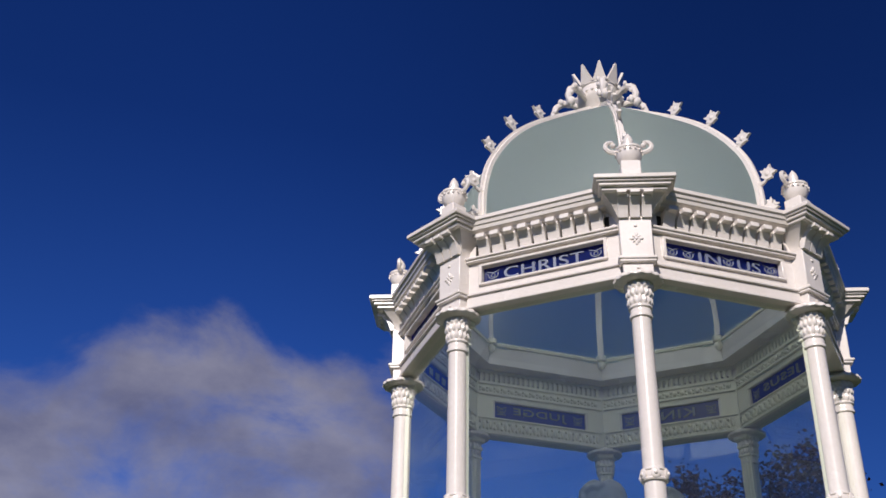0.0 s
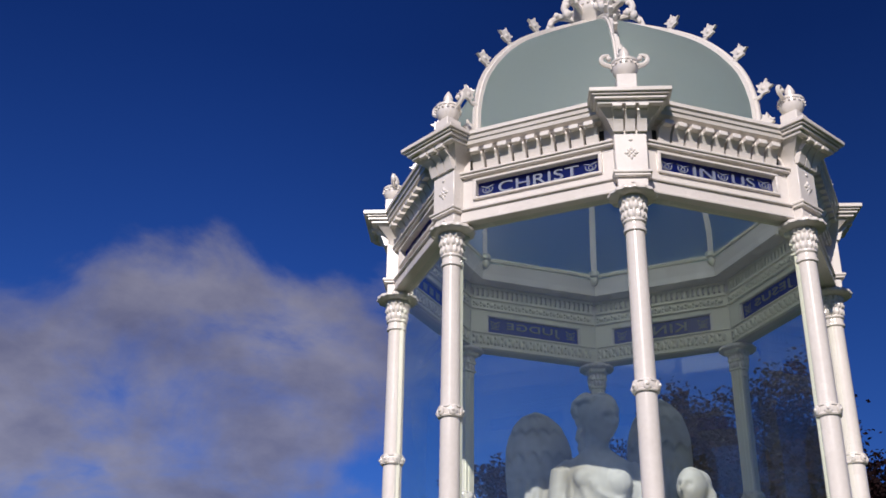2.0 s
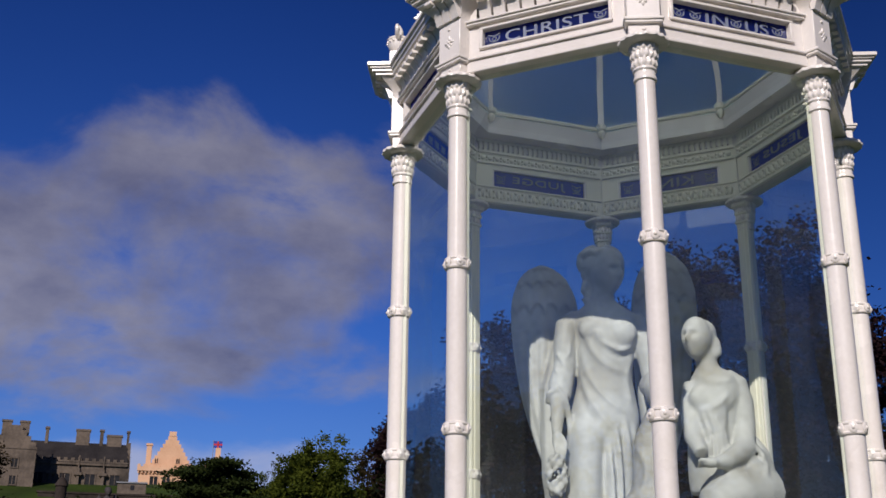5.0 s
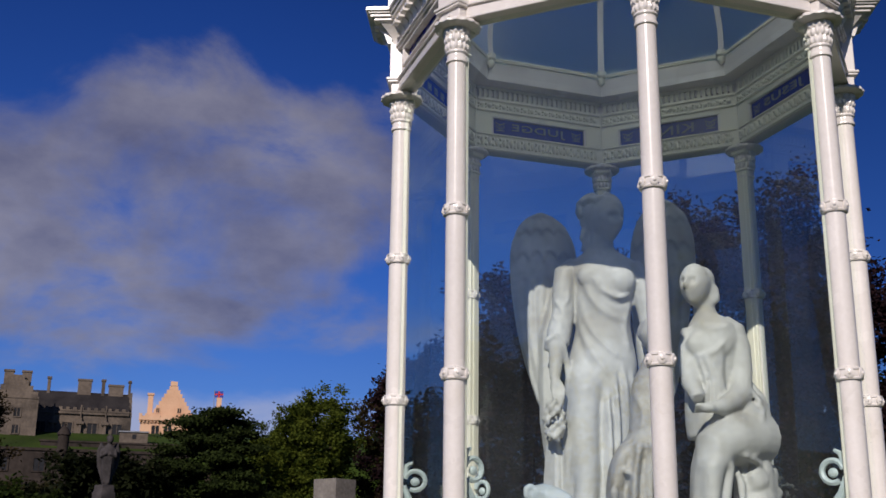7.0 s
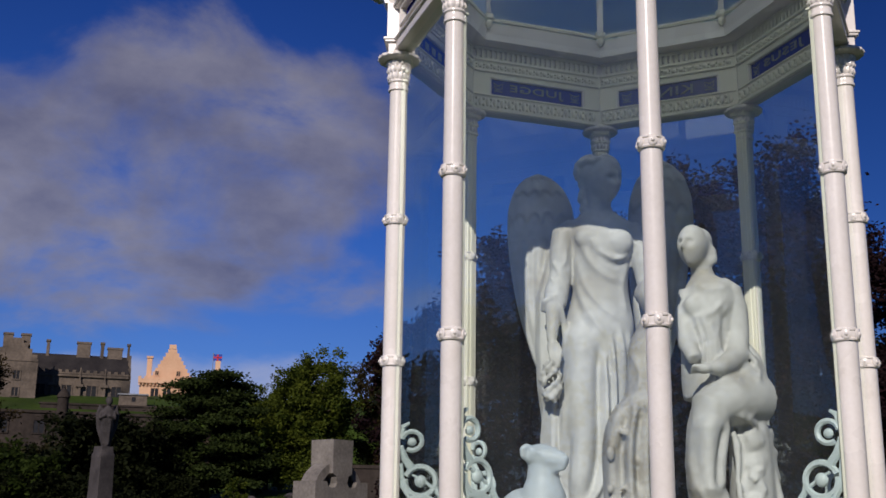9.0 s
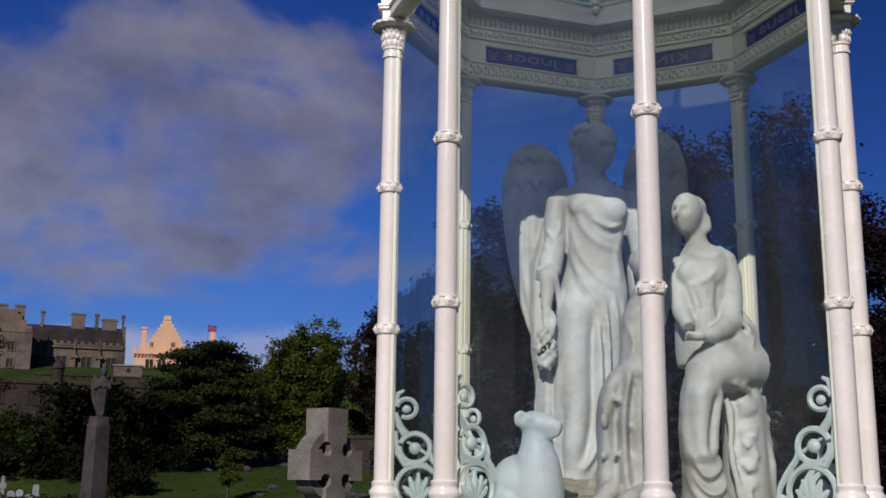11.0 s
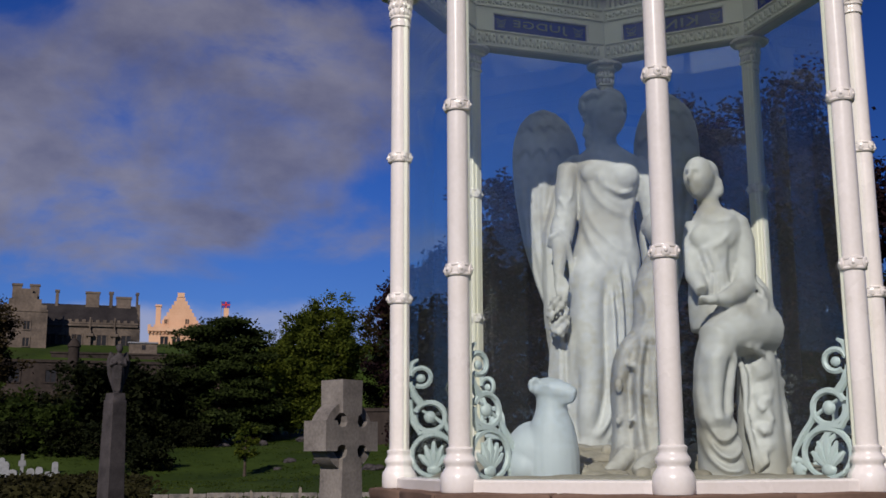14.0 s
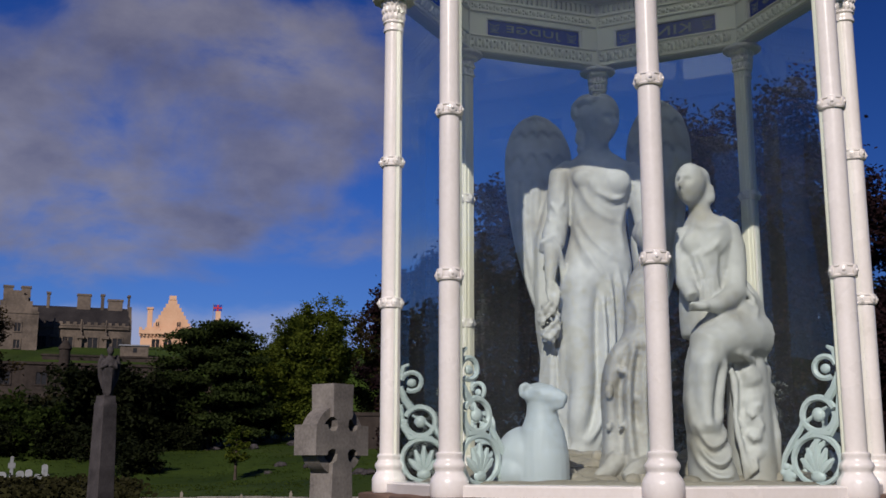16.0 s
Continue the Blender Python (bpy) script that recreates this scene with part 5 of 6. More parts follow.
def tree(label, bearing, d, height, wide, leaf, seed, shape="round", clumps=170, per=40, size=0.2, bare=0.22, xy=None, category="tree"):
    rng = np.random.default_rng(seed)
    x, y = xy if xy else spot(bearing, d)
    base = empty("tree", (x, y, ground_at(x, y) - 0.05))
    tagged(base, label, category)
    bm = bmesh.new()
    lean = rng.normal(0, 0.03, 2) * height
    trunk = [(lean[0] * f * f, lean[1] * f * f, height * 0.86 * f) for f in (0, 0.03, 0.12, 0.3, 0.5, 0.75, 1.0)]
    tr = height * 0.026
    tube(bm, trunk, [tr * 1.7, tr * 1.25, tr, tr * 0.85, tr * 0.65, tr * 0.35, tr * 0.08], 9)
    ends = []
    levels = 12 if shape != "cedar" else 16
    for i in range(levels * 2):
        f = bare + (0.95 - bare) * (i + rng.uniform(0, 1)) / (levels * 2)
        a = 2.4 * i + rng.uniform(-0.4, 0.4)
        if shape == "cedar":
            reach = wide * (1.02 - 0.62 * ((f - bare) / (1 - bare)) ** 1.6) * rng.uniform(0.72, 1.05)
            rise = 0.05 * reach
        else:
            g = (f - bare) / (1 - bare)
            reach = wide * math.sqrt(max(0.05, 1 - (2 * g - 0.85) ** 2 / 1.4)) * rng.uniform(0.6, 1.0)
            rise = 0.55 * reach * (0.5 + g)
        p0 = Vector((lean[0] * f * f, lean[1] * f * f, height * 0.86 * f))
        p2 = p0 + Vector((math.cos(a) * reach, math.sin(a) * reach, min(rise, height * 0.97 - p0.z)))
        p1 = (p0 + p2) / 2 + Vector((0, 0, reach * (0.1 if shape != "cedar" else 0.04)))
        r0 = tr * 0.42 * (1.1 - f)
        tube(bm, [p0, p1, p2], [r0, r0 * 0.6, r0 * 0.15], 5)
        ends.append((p0, p1, p2))
    part("trunk", bm, BARK, base, scale=1.0)
    centres = []
    for i in range(clumps):
        p0, p1, p2 = ends[i % len(ends)]
        t = rng.uniform(0.35, 1.05) ** 0.7
        q = p0.lerp(p2, t) if t > 0.5 else p0.lerp(p1, t * 2)
        j = wide * (0.17 if shape != "cedar" else 0.12)
        centres.append((q.x + rng.normal(0, j), q.y + rng.normal(0, j), q.z + rng.normal(0, j * (0.9 if shape != "cedar" else 0.25))))
    me = cards(centres, size, per, wide * (0.085 if shape != "cedar" else 0.11), rng, 0.9 if shape != "cedar" else 0.3)
    ob = new("crown", me)
    me.materials.append(leaf)
    ob.parent = base
    return base


tree("dark green cedar with layered branches on the lawn", 15.3, 101, 13.4, 5.3, LEAF_CEDAR, 11, "cedar", 620, 90, 0.17, 0.12)
tree("green leafy tree beside the cedar", 10.3, 104, 12.5, 4.1, LEAF_GREEN, 12, "round", 360, 110, 0.16, 0.08)
tree("lighter green tree beside the cedar", 12.3, 112, 9.6, 3.0, LEAF_GREEN, 13, "round", 170, 100, 0.16, 0.1)
tree("brown tinged autumn tree", 6.4, 112, 14.4, 4.0, LEAF_BROWN, 14, "round", 220, 90, 0.17, 0.12)
tree("brown tinged autumn tree", 26.9, 122, 13.8, 4.2, LEAF_BROWN, 15, "round", 240, 80, 0.19, 0.3)
tree("dark holly-like evergreen tree", 20.2, 96, 6.3, 4.4, LEAF_SHADED, 16, "round", 260, 55, 0.24, 0.05)
tree("dark dense evergreen tree", 17.9, 99, 5.0, 3.4, LEAF_SHADED, 17, "round", 200, 55, 0.24, 0.05)
tree("dark dense evergreen tree", 23.2, 99, 3.4, 3.0, LEAF_SHADED, 18, "round", 160, 50, 0.24, 0.04)
tree("light green overgrown shrub", 25.6, 92, 3.4, 3.4, LEAF_LIGHT, 19, "round", 140, 50, 0.22, 0.03, category="shrub")
tree("light green overgrown shrub", 23.2, 88, 3.0, 2.6, LEAF_LIGHT, 20, "round", 110, 50, 0.22, 0.03, category="shrub")
tree("thin young sapling on the lawn", 13.85, 75, 3.9, 0.9, LEAF_GREEN, 21, "round", 60, 22, 0.13, 0.35)
for i, (b, d, h, w, leaf) in enumerate(((4.0, 108, 13.0, 5.0, LEAF_SHADED), (-1.0, 100, 11.5, 5.0, LEAF_RED), (-6.0, 104, 12.5, 5.2, LEAF_SHADED), (-11.0, 98, 11.0, 5.0, LEAF_SHADED), (-16.0, 102, 12.0, 5.4, LEAF_RED), (-21.0, 88, 11.5, 5.0, LEAF_SHADED))):
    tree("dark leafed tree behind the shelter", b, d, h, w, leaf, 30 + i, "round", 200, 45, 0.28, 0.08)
for i, (b, d, h, w, leaf) in enumerate(((-12.2, 46, 17.2, 4.6, LEAF_RED), (-16.8, 50, 16.0, 4.4, LEAF_RED), (-2.2, 50, 15.2, 4.6, LEAF_RED), (-6.0, 56, 14.0, 4.0, LEAF_SHADED), (4.2, 54, 12.6, 2.7, LEAF_RED), (1.8, 62, 11.5, 4.0, LEAF_SHADED), (-9.5, 60, 9.5, 5.0, LEAF_SHADED), (-19.5, 60, 10.5, 4.0, LEAF_SHADED))):
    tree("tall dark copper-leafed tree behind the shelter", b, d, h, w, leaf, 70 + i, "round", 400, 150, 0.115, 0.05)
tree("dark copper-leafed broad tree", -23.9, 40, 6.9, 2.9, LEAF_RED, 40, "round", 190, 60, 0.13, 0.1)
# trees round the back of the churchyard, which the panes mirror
for i, (x, y, h, w, leaf) in enumerate(((24, -14, 8.0, 4.6, LEAF_SHADED), (22, -24, 8.5, 4.6, LEAF_SHADED), (32, -10, 8.5, 5.0, LEAF_SHADED), (14, -28, 8.5, 4.6, LEAF_SHADED), (-24, -22, 8.0, 4.6, LEAF_SHADED), (-18, -30, 8.5, 4.6, LEAF_SHADED), (-32, -16, 8.5, 5.0, LEAF_SHADED), (-8, -36, 8.5, 5.0, LEAF_SHADED), (4, -36, 8.5, 5.0, LEAF_SHADED), (-34, 38, 9.5, 5, LEAF_SHADED), (-27, 26, 6.5, 3.6, LEAF_SHADED))):
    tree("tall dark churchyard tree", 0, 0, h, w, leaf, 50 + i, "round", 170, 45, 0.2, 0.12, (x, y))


# rough scrub on the slope below the castle wall
rng = np.random.default_rng(5)
tufts = []
for i in range(900):
    x, y = spot(rng.uniform(15.5, 29.0), rng.uniform(106, 151))
    tufts.append((x, y, ground_at(x, y) + rng.uniform(0.1, 1.5)))
scrub = new("scrub", cards(tufts, 0.24, 34, 0.75, rng, 0.6))
scrub.data.materials.append(LEAF_SCRUB)
tagged(scrub, "rough brown and green scrub below the castle", "scrub", kind="stuff")
# low dark leaf tufts added to darken grass that lies in shade
tufts = []
for i in range(700):
    x, y = spot(rng.uniform(19.0, 30.0), rng.uniform(48, 68))
    tufts.append((x, y, ground_at(x, y) + rng.uniform(0.0, 0.35)))
under = new("undergrowth", cards(tufts, 0.16, 36, 0.45, rng, 0.3))
under.data.materials.append(LEAF_SCRUB)
tagged(under, "dark brown tangled undergrowth added over shaded grass by the graves", "undergrowth", kind="stuff")
# longer grass on the lawn
tufts = []
for i in range(1500):
    x, y = spot(rng.uniform(6.0, 30.0), 34 + 62 * rng.uniform(0, 1) ** 0.7)
    tufts.append((x, y, ground_at(x, y) + 0.03))
longgrass = new("long_grass", cards(tufts, 0.06, 14, 0.35, rng, 0.10))
longgrass.data.materials.append(LEAF_GRASS)
tagged(longgrass, "uneven longer grass tufts on the lawn", "grass", kind="stuff")


# ---- castle on the hill ----
def facing(name, bearing, d, z, label, category):
    x, y = spot(bearing, d)
    return tagged(empty(name, (x, y, z), bearing), label, category)


def slab(parent, name, mat, *boxes, label="", bevel=0.0):
    bm = bmesh.new()
    for b in boxes:
        box(bm, *b, bevel)
    return part(name, bm, mat, parent, label, 1.0)


def opening(parent, x, y, z, w, h, frame=None, deep=0.35):
    bm = bmesh.new()
    box(bm, x - w / 2, x + w / 2, y - 0.02, y + deep, z, z + h)
    win = part("window", bm, DARK, parent, "", 1.0)
    if frame:
        bm = bmesh.new()
        box(bm, x - w / 2 - 0.2, x - w / 2, y - 0.12, y + 0.1, z - 0.15, z + h + 0.2)
        box(bm, x + w / 2, x + w / 2 + 0.2, y - 0.12, y + 0.1, z - 0.15, z + h + 0.2)
        box(bm, x - w / 2, x + w / 2, y - 0.12, y + 0.1, z + h, z + h + 0.2)
        box(bm, x - w / 2, x + w / 2, y - 0.14, y + 0.1, z - 0.15, z)
        box(bm, x - 0.05, x + 0.05, y - 0.06, y, z, z + h)
        part("frame", bm, frame, win, "", 1.0)
    return win


# the dark palace range: 16 m of front, eaves, steep slate roof
pal = facing("castle_palace", 21.9, 190, 19.6, "dark weathered stone castle palace with slate roof", "castle")
slab(pal, "wall", PALACE, (-8.3, 8.3, 0, 9, -2, 4.3), label="rubble stone wall")
bm = bmesh.new()
extrude(bm, [(-0.4, 4.3), (4.5, 8.1), (9.4, 4.3)], -8.5, 8.4, Matrix(((0, 1, 0, 0), (1, 0, 0, 0), (0, 0, 1, 0), (0, 0, 0, 1))))
part("roof", bm, SLATE, pal, "dark slate roof", 1.0)
slab(pal, "parapet", PALACE, (-8.4, 8.4, -0.35, 0.1, 3.9, 4.6), *[(x, x + 0.55, -0.3, 0.05, 4.6, 5.0) for x in np.arange(-8.2, 8.0, 1.1)])
slab(pal, "gable", PALACE, (8.3, 8.8, 0.0, 9, -2, 4.6), (8.3, 8.8, 1.2, 7.8, 4.6, 5.8), (8.3, 8.8, 2.4, 6.6, 5.8, 7.0), (8.3, 8.8, 3.4, 5.6, 7.0, 8.3))
for x, w, h in ((-4.7, 0.5, 10.4), (1.0, 2.2, 10.3), (4.0, 0.55, 10.4), (6.1, 2.4, 9.6), (8.3, 0.35, 10.4)):
    slab(pal, "chimney", PALACE, (x - w / 2, x + w / 2, 3.9, 5.1, 5.5, h - 0.35), (x - w / 2 - 0.12, x + w / 2 + 0.12, 3.8, 5.2, h - 0.35, h), bevel=0.03)
for x in (-5.3, -1.2, 2.7, 6.6):
    opening(pal, x, 0, 0.4, 1.5, 2.1, PALACE)
for x in (-7.2, -3.4, 0.8, 4.7):
    slab(pal, "niche_shaft", PALACE, (x - 0.22, x + 0.22, -0.7, 0.1, -0.5, 3.3), (x - 0.6, x + 0.6, -0.9, 0.1, 2.2, 2.7), (x - 0.12, x + 0.12, -0.5, -0.2, 3.3, 5.4), label="tall niche shaft", bevel=0.04)
wing_ = facing("castle_wing", 24.75, 182, 18.6, "stone castle wing with stepped gable", "castle")
slab(wing_, "wall", PALACE, (-6, 3.4, 0, 10, -2, 6.2), label="rubble stone wall")
slab(wing_, "stepped_gable", PALACE, (-3.2, 3.2, 0, 0.7, 6.2, 7.1), (-2.4, 2.4, 0, 0.7, 7.1, 8.0), (-1.7, 1.7, 0, 0.7, 8.0, 8.9), (-1.0, 1.0, 0, 0.7, 8.9, 9.6), (-6, 3.4, -0.1, 0.5, 6.0, 6.35))
slab(wing_, "roof", SLATE, (-3.0, 3.0, 0.7, 10, 6.2, 7.2), (-2.0, 2.0, 0.7, 10, 7.2, 8.2), (-1.0, 1.0, 0.7, 10, 8.2, 9.0))
for x in (-1.3, 1.3):
    slab(wing_, "chimney", PALACE, (x - 0.7, x + 0.7, 1.0, 2.2, 7.0, 10.2), (x - 0.8, x + 0.8, 0.9, 2.3, 10.2, 10.5))
for x, z in ((-3.6, 0.6), (0.4, 0.6), (0.4, 3.2)):
    opening(wing_, x, 0, z, 0.9, 1.3, PALACE)

# the limewashed hall: crow-stepped gable over a battlemented front
hall = facing("castle_hall", 16.9, 228, 23.4, "peach limewashed great hall with crow-stepped gable", "castle")
slab(hall, "wall", LIMEWASH, (-7.6, 8.5, 0, 26, -1, 4.8), label="limewashed wall")
slab(hall, "parapet", LIMEWASH, (-7.9, 8.8, -0.6, 0.0, 3.9, 4.7), *[(x, x + 0.6, -0.6, 0, 4.7, 5.2) for x in np.arange(-7.9, 8.5, 1.15)], *[(x, x + 0.28, -0.45, 0, 3.4, 3.9) for x in np.arange(-7.8, 8.6, 0.7)], label="battlements on corbels")
steps = []
for i in range(8):
    w, z = 4.1 - 0.46 * i, 4.8 + 0.78 * i
    steps.append((-1.6 - w, -1.6 + w, 1.0, 1.8, z, z + 0.80))
steps.append((-2.3, -0.9, 0.9, 1.9, 11.1, 12.0))
slab(hall, "stepped_gable", LIMEWASH, *steps, label="crow-stepped gable")
bm = bmesh.new()
extrude(bm, [(-5.5, 4.8), (-1.6, 10.4), (2.3, 4.8)], 1.8, 26)
part("roof", bm, SLATE, hall, "slate roof", 1.0)
for x, h in ((-6.0, 9.6), (7.6, 9.8)):
    slab(hall, "chimney", LIMEWASH, (x - 0.5, x + 0.5, 2, 3.2, 4.8, h - 0.4), (x - 0.65, x + 0.65, 1.85, 3.35, h - 0.4, h))
for x, z, w, h in ((-4.6, 0.2, 1.5, 2.7), (-2.2, 0.2, 1.4, 2.7), (3.0, 0.2, 2.6, 2.6), (-4.4, 5.6, 0.6, 0.9), (-0.2, 5.6, 0.7, 1.0)):
    opening(hall, x, 0 if z < 4 else 1.0, z, w, h, LIMEWASH)
flag = facing("flag", 14.95, 226, 29.0, "small red and blue flag on a pole", "flag")
slab(flag, "pole", WOOD, (-1.3, -1.2, -0.05, 0.05, -5, 4.6))
slab(flag, "cloth", FLAGBLUE, (-1.2, 0.5, -0.02, 0.02, 3.1, 4.4))
slab(flag, "cross_stripe", FLAGRED, (-1.2, 0.5, -0.04, 0.04, 3.6, 3.9), (-0.5, -0.2, -0.04, 0.04, 3.1, 4.4))

# outer defences: a long dark wall with gun ports and a small sentry turret
wall = facing("castle_outer_wall", 21.5, 153.5, 10.4, "long dark stone defensive wall with gun ports", "wall")
slab(wall, "wall", RUBBLE, (-19, 14, 0, 2.2, -2, 4.0), label="rubble wall")
slab(wall, "coping", RUBBLE, (-19.2, 14.2, -0.2, 2.4, 4.0, 4.35), label="stone coping")
# gun ports: dark boxes in place of the shade inside open holes
for x in (-9.5, -5.0):
    opening(wall, x, 0, 1.4, 1.3, 1.6, RUBBLE)
up = facing("castle_upper_wall", 20.4, 172, 15.6, "low stone terrace wall", "wall")
slab(up, "wall", RUBBLE, (-9, 16, 0, 1.0, -2, 1.7))
slab(up, "coping", RUBBLE, (-9.2, 16.2, -0.15, 1.15, 1.7, 1.95))
tur = facing("sentry_turret", 22.35, 152.5, 13.0, "small round stone sentry turret", "turret")
bm = bmesh.new()
lathe(bm, [(0.3, 0), (0.75, 1.2), (0.8, 1.4), (0.7, 1.5), (0.7, 3.3), (0.85, 3.4), (0.85, 3.6), (0.45, 4.3), (0.15, 4.6), (0.2, 4.8), (0.02, 5.0)], 16)
part("shaft", bm, RUBBLE, tur, "", 1.0)
hut = facing("grey_hut", 18.9, 176, 18.2, "low pale grey roofed shelter on the terrace", "hut")
slab(hut, "wall", PALACE, (-2.6, 1.6, 0, 2, -0.5, 1.3))
slab(hut, "roof", material("pale_lead", (0.14, 0.145, 0.155), (0.22, 0.225, 0.24), 0.6, 1.0, 9.0, 0.1), (-2.8, 1.8, -0.2, 2.2, 1.3, 1.5))
for x in (-0.4,):
    opening(hut, x, 0, 0.3, 0.6, 0.7)
red = facing("red_stone_wall", 7.2, 84, 2.2, "red brown stone boundary wall", "wall")
slab(red, "wall", RUBBLE, (-2.2, 9, 0, 0.7, -1, 3.0))
slab(red, "coping", RUBBLE, (-2.3, 9.1, -0.1, 0.8, 3.0, 3.25))

# ---- churchyard ----
cross = facing("celtic_cross", 9.0, 8.0, -0.035, "grey weathered stone ringed cross monument", "monument")
cross.rotation_euler.z = radians(9.0 + 45.0)
bm = bmesh.new()
A, B = 0.095, 0.105
notch = [(0.055, 0.0), (0.045, -0.03), (0.012, -0.045), (-0.025, -0.04), (-0.045, -0.01), (-0.035, 0.035), (0.0, 0.055)]
quarter = [(0.26, B)] + [(A + u, B + v) for u, v in notch] + [(0.10, 0.395)]
upper = quarter + [(-x, z) for x, z in reversed(quarter)]
lower = [(-0.26, -B)] + [(-A - u, -B - v) for u, v in notch] + [(-0.15, -1.785), (0.15, -1.785)] + [(A + u, -B - v) for u, v in reversed(notch)] + [(0.26, -B)]
extrude(bm, [(x, z + 1.785) for x, z in upper + lower], -0.11, 0.11)
part("cross_shaft", bm, GREYSTONE, cross, "", 1.0)
for q in range(4):
    bm = bmesh.new()
    arc = [radians(90 * q + 20 + 50 * i / 8) for i in range(9)]
    extrude(bm, [(0.245 * math.cos(a), 1.785 + 0.245 * math.sin(a)) for a in arc] + [(0.185 * math.cos(a), 1.785 + 0.185 * math.sin(a)) for a in reversed(arc)], -0.075, 0.075)
    part("ring_arc", bm, GREYSTONE, cross, "", 1.0)
slab(cross, "plinth", GREYSTONE, (-0.4, 0.4, -0.3, 0.3, -0.05, 0.3), bevel=0.02)

pillar = facing("stone_pillar", 20.25, 21.7, 0.0, "tall tapered grey stone pillar carrying a statue", "pillar")
pillar.rotation_euler.z = radians(20.25 + 32)
bm = bmesh.new()
rings = []
for z, w in ((0, 0.20), (0.3, 0.195), (2.62, 0.155), (2.70, 0.155), (2.72, 0.14), (2.84, 0.13)):
    rings.append([bm.verts.new((sx * w, sy * w, z)) for sx, sy in ((-1, -0.9), (-0.9, -1), (0.9, -1), (1, -0.9), (1, 0.9), (0.9, 1), (-0.9, 1), (-1, 0.9))])
stitch(bm, rings)
part("shaft", bm, SHADESTONE, pillar, "", 1.0)
slab(pillar, "plinth", SHADESTONE, (-0.42, 0.42, -0.42, 0.42, -0.1, 0.35), bevel=0.03)
bm = bmesh.new()
draped(bm, [(0.03, 0, 0, 0.075, 0.08, 0.03, 6, 0), (0.03, 0, 0.05, 0.085, 0.09, 0.06, 7, 0.3), (0.025, 0, 0.30, 0.115, 0.10, 0.06, 7, 0.8), (0.02, 0, 0.52, 0.125, 0.10, 0.04, 6, 1), (0.02, 0, 0.68, 0.115, 0.085, 0, 5, 0), (0.025, 0, 0.75, 0.05, 0.05, 0, 5, 0)], 40)
blob(bm, (0.035, -0.03, 0.845), (0.060, 0.070, 0.080))
blob(bm, (0.025, 0.01, 0.87), (0.066, 0.066, 0.070))
tube(bm, [(0.025, 0, 0.70), (0.03, -0.01, 0.80)], 0.042, 10)
for sx in (-1, 1):
    tube(bm, [(0.02 + sx * 0.07, 0.07, 0.66), (0.02 + sx * 0.13, 0.11, 0.76), (0.02 + sx * 0.155, 0.12, 0.62), (0.02 + sx * 0.14, 0.12, 0.36), (0.02 + sx * 0.07, 0.09, 0.06)], [0.03, 0.055, 0.065, 0.05, 0.012], 10)
    tube(bm, [(0.02 + sx * 0.11, 0, 0.66), (0.02 + sx * 0.13, -0.07, 0.52), (0.02 + 0.03 * sx, -0.12, 0.58)], [0.042, 0.038, 0.028], 10)
for i in range(5):
    tube(bm, [(-0.05 + 0.035 * i, -0.105, 0.50), (-0.04 + 0.03 * i, -0.108, 0.28), (-0.03 + 0.026 * i, -0.088, 0.04)], [0.006, 0.014, 0.010], 7)
ob = new("small_angel_statue", finish(bm, 1.0, True, 180))
ob.data.materials.append(SHADESTONE)
x, y = spot(20.25, 21.7)
ob.matrix_basis = pose(x, y, 2.83, 0, 0, 20)
re = ob.modifiers.new("carve", "REMESH")
re.mode, re.voxel_size, re.use_smooth_shade = "VOXEL", 0.014, True
tagged(ob, "weathered grey winged statue on a pillar", "statue")

STONE_WHITE = material("pale_headstone", (0.16, 0.165, 0.17), (0.28, 0.285, 0.29), 0.8, 4.0, 40.0, 0.3)


def headstone(b, d, h, w, kind):
    x, y = spot(b, d)
    bm = bmesh.new()
    if kind == "cross":
        extrude(bm, [(-0.1, 0), (0.1, 0), (0.09, h * 0.6), (w / 2, h * 0.6), (w / 2, h * 0.78), (0.09, h * 0.78), (0.08, h), (-0.08, h), (-0.09, h * 0.78), (-w / 2, h * 0.78), (-w / 2, h * 0.6), (-0.09, h * 0.6)], -0.09, 0.09)
    else:
        extrude(bm, [(-w / 2, 0), (w / 2, 0), (w / 2, h * 0.8)] + [(w / 2 * math.cos(a), h * 0.8 + h * 0.2 * math.sin(a)) for a in [math.pi * i / 8 for i in range(1, 8)]] + [(-w / 2, h * 0.8)], -0.08, 0.08)
    box(bm, -w / 2 - 0.1, w / 2 + 0.1, -0.2, 0.2, -0.3, 0.12)
    ob = part("headstone", bm, STONE_WHITE, None, scale=1.0)
    ob.matrix_basis = pose(x, y, ground_at(x, y), 0, 0, b + random.uniform(-20, 20))
    tagged(ob, "pale stone headstone in the churchyard grass", "headstone", "headstones on the slope")


random.seed(7)
for b, d, h, w, kind in ((25.9, 58, 1.9, 0.7, "cross"), (25.1, 62, 2.0, 0.6, "slab"), (24.4, 58, 2.2, 0.6, "cross"), (24.8, 55, 1.3, 0.8, "slab"), (24.0, 60, 1.4, 0.7, "slab"), (25.6, 53, 1.2, 0.9, "slab"), (23.6, 63, 1.3, 0.7, "slab"), (23.2, 60, 1.1, 0.7, "slab"), (25.3, 66, 1.6, 0.7, "slab"), (22.9, 66, 1.2, 0.6, "slab")):
    headstone(b, d + 13, h * (0.80 if kind == "cross" else 0.66), w * 0.66, kind)


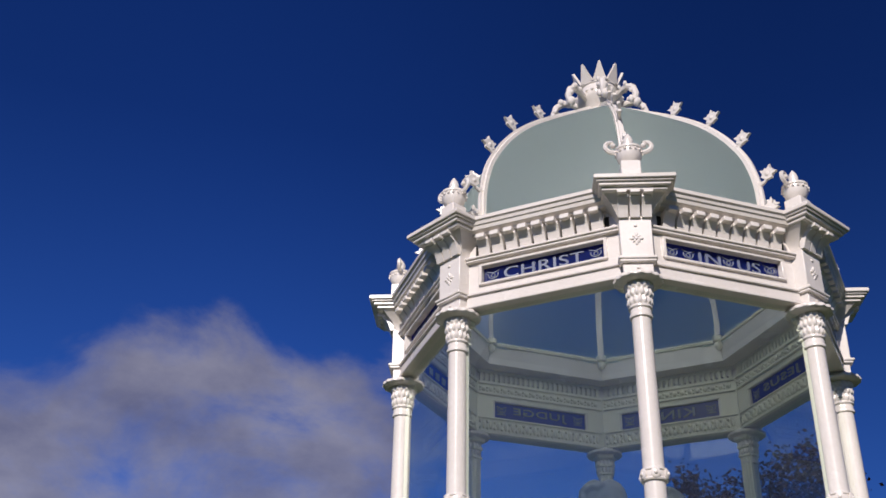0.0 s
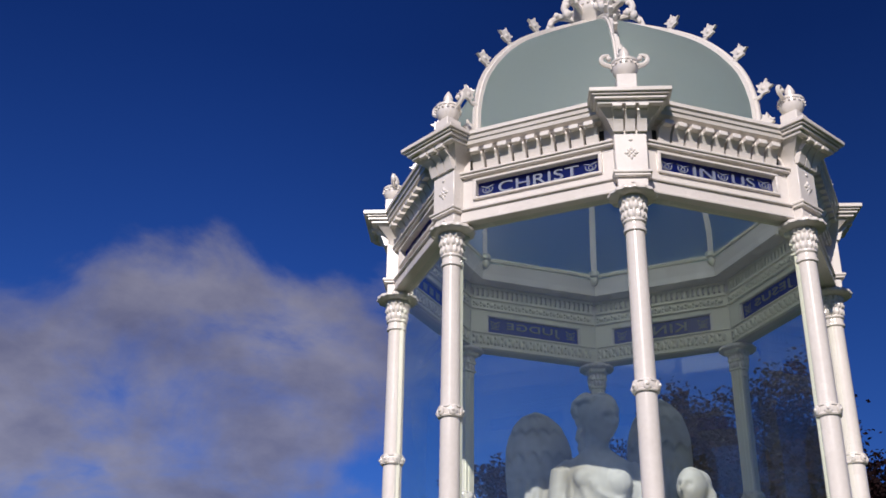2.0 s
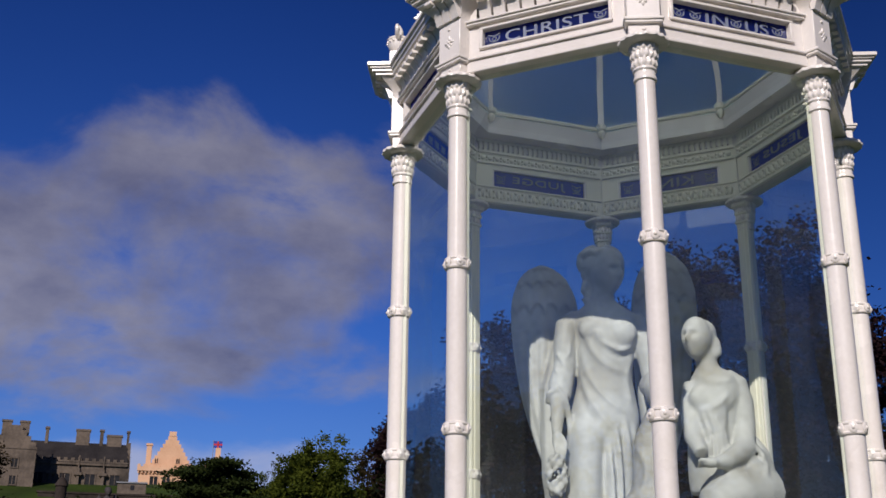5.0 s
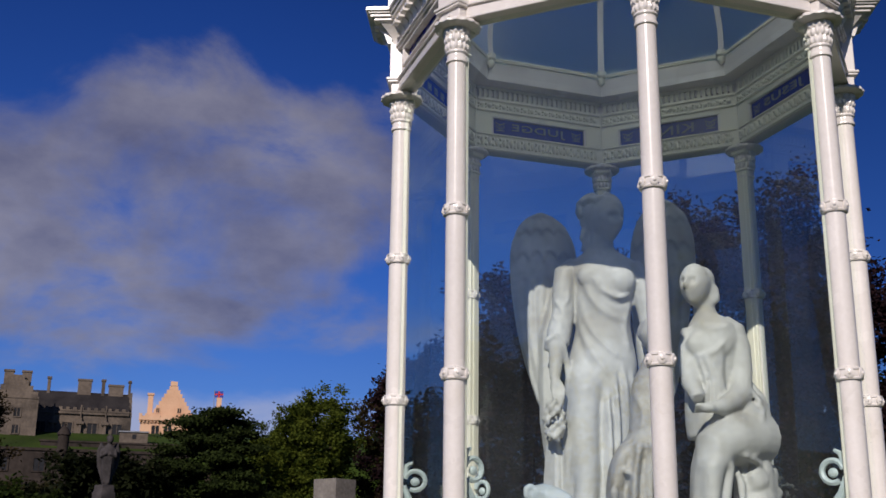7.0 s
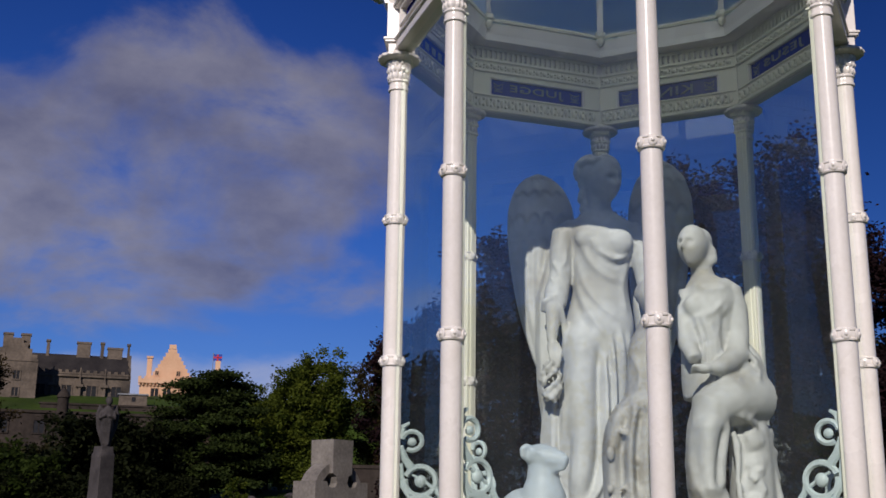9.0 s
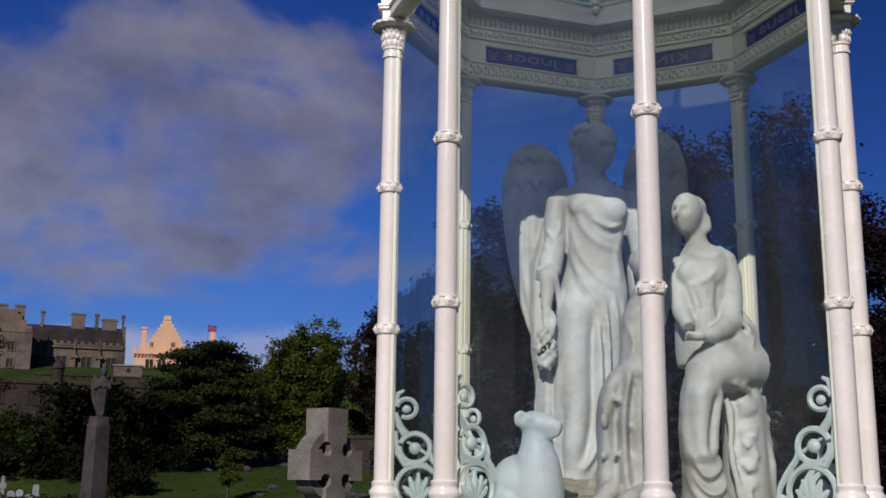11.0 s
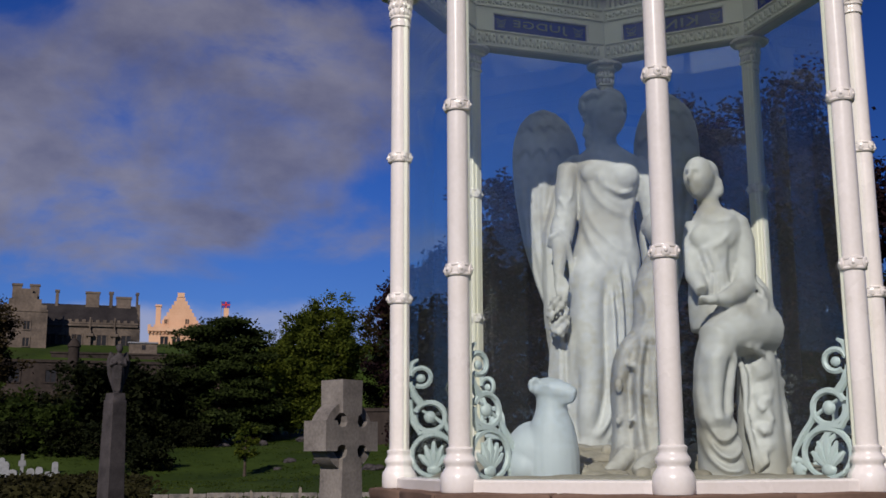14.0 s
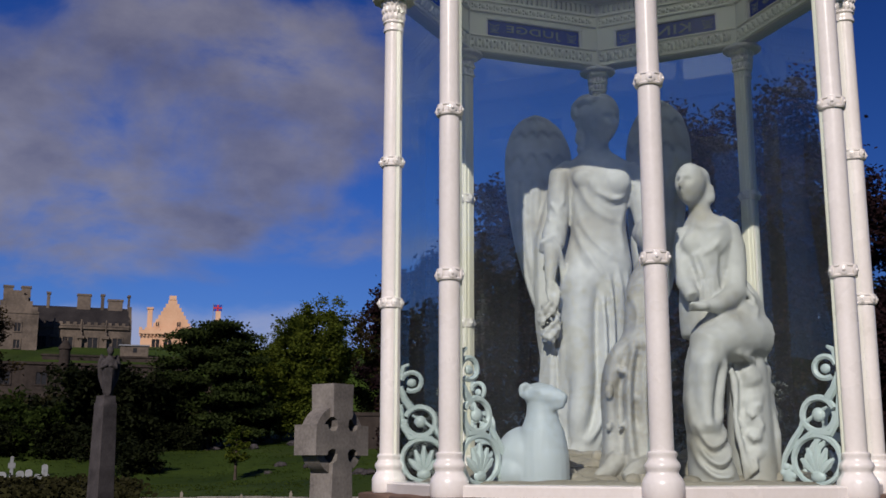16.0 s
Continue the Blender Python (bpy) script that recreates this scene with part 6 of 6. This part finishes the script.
def rock(b, d, r):
    x, y = spot(b, d)
    bm = bmesh.new()
    bmesh.ops.create_icosphere(bm, subdivisions=3, radius=r)
    for v in bm.verts:
        v.co *= 1 + 0.35 * noise.noise(v.co * (1.6 / r) + Vector((b, d, 0)))
        v.co.z *= 0.55
    ob = part("rock", bm, SHADESTONE, None, scale=1.0, sharp=60)
    ob.location = (x, y, ground_at(x, y) + r * 0.1)
    tagged(ob, "low grey rock in the grass", "rock", "rocks on the lawn")


for b, d, r in ((10.2, 78, 0.4), (9.4, 78, 0.35), (11.6, 80, 0.45), (12.2, 77, 0.3), (8.4, 79, 0.4), (13.0, 92, 0.5), (11.0, 93, 0.5), (7.6, 70, 0.5), (7.1, 69, 0.45), (14.9, 97, 0.5)):
    rock(b, d, r)
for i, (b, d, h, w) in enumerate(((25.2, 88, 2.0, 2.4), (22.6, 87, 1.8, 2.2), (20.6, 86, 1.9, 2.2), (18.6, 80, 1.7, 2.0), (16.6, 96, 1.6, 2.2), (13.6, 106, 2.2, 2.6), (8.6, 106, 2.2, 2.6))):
    tree("low dark overgrown shrub on the grass", b, d, h, w, LEAF_SHADED, 90 + i, "round", 90, 45, 0.14, 0.02, category="shrub")
for i in range(9):
    b, d = 16.4 - 1.05 * i + 0.2 * math.sin(i * 5), 38 + 0.6 * math.sin(i * 3)
    x, y = spot(b, d)
    bm = bmesh.new()
    extrude(bm, [(-0.05, 0), (0.05, 0), (0.05, 0.8), (0, 0.88), (-0.05, 0.8)], -0.04, 0.04)
    ob = part("fence_post", bm, WOOD, None, scale=1.0)
    ob.matrix_basis = pose(x, y, ground_at(x, y) - 0.12 - 0.3 * random.random(), random.uniform(-5, 5), random.uniform(-6, 6), b)
    tagged(ob, "short weathered timber post in the grass", "post", "posts along the lawn")

kerb = facing("stone_kerb", 12.0, 50.0, 0.0, "low weathered stone kerb along the lawn", "kerb")
for i in range(9):
    slab(kerb, "kerb_stone", GREYSTONE, (-8 + 1.6 * i, -6.42 + 1.6 * i, -0.1, 0.15, -0.1, 0.20 + 0.03 * math.sin(5 * i)), bevel=0.02)
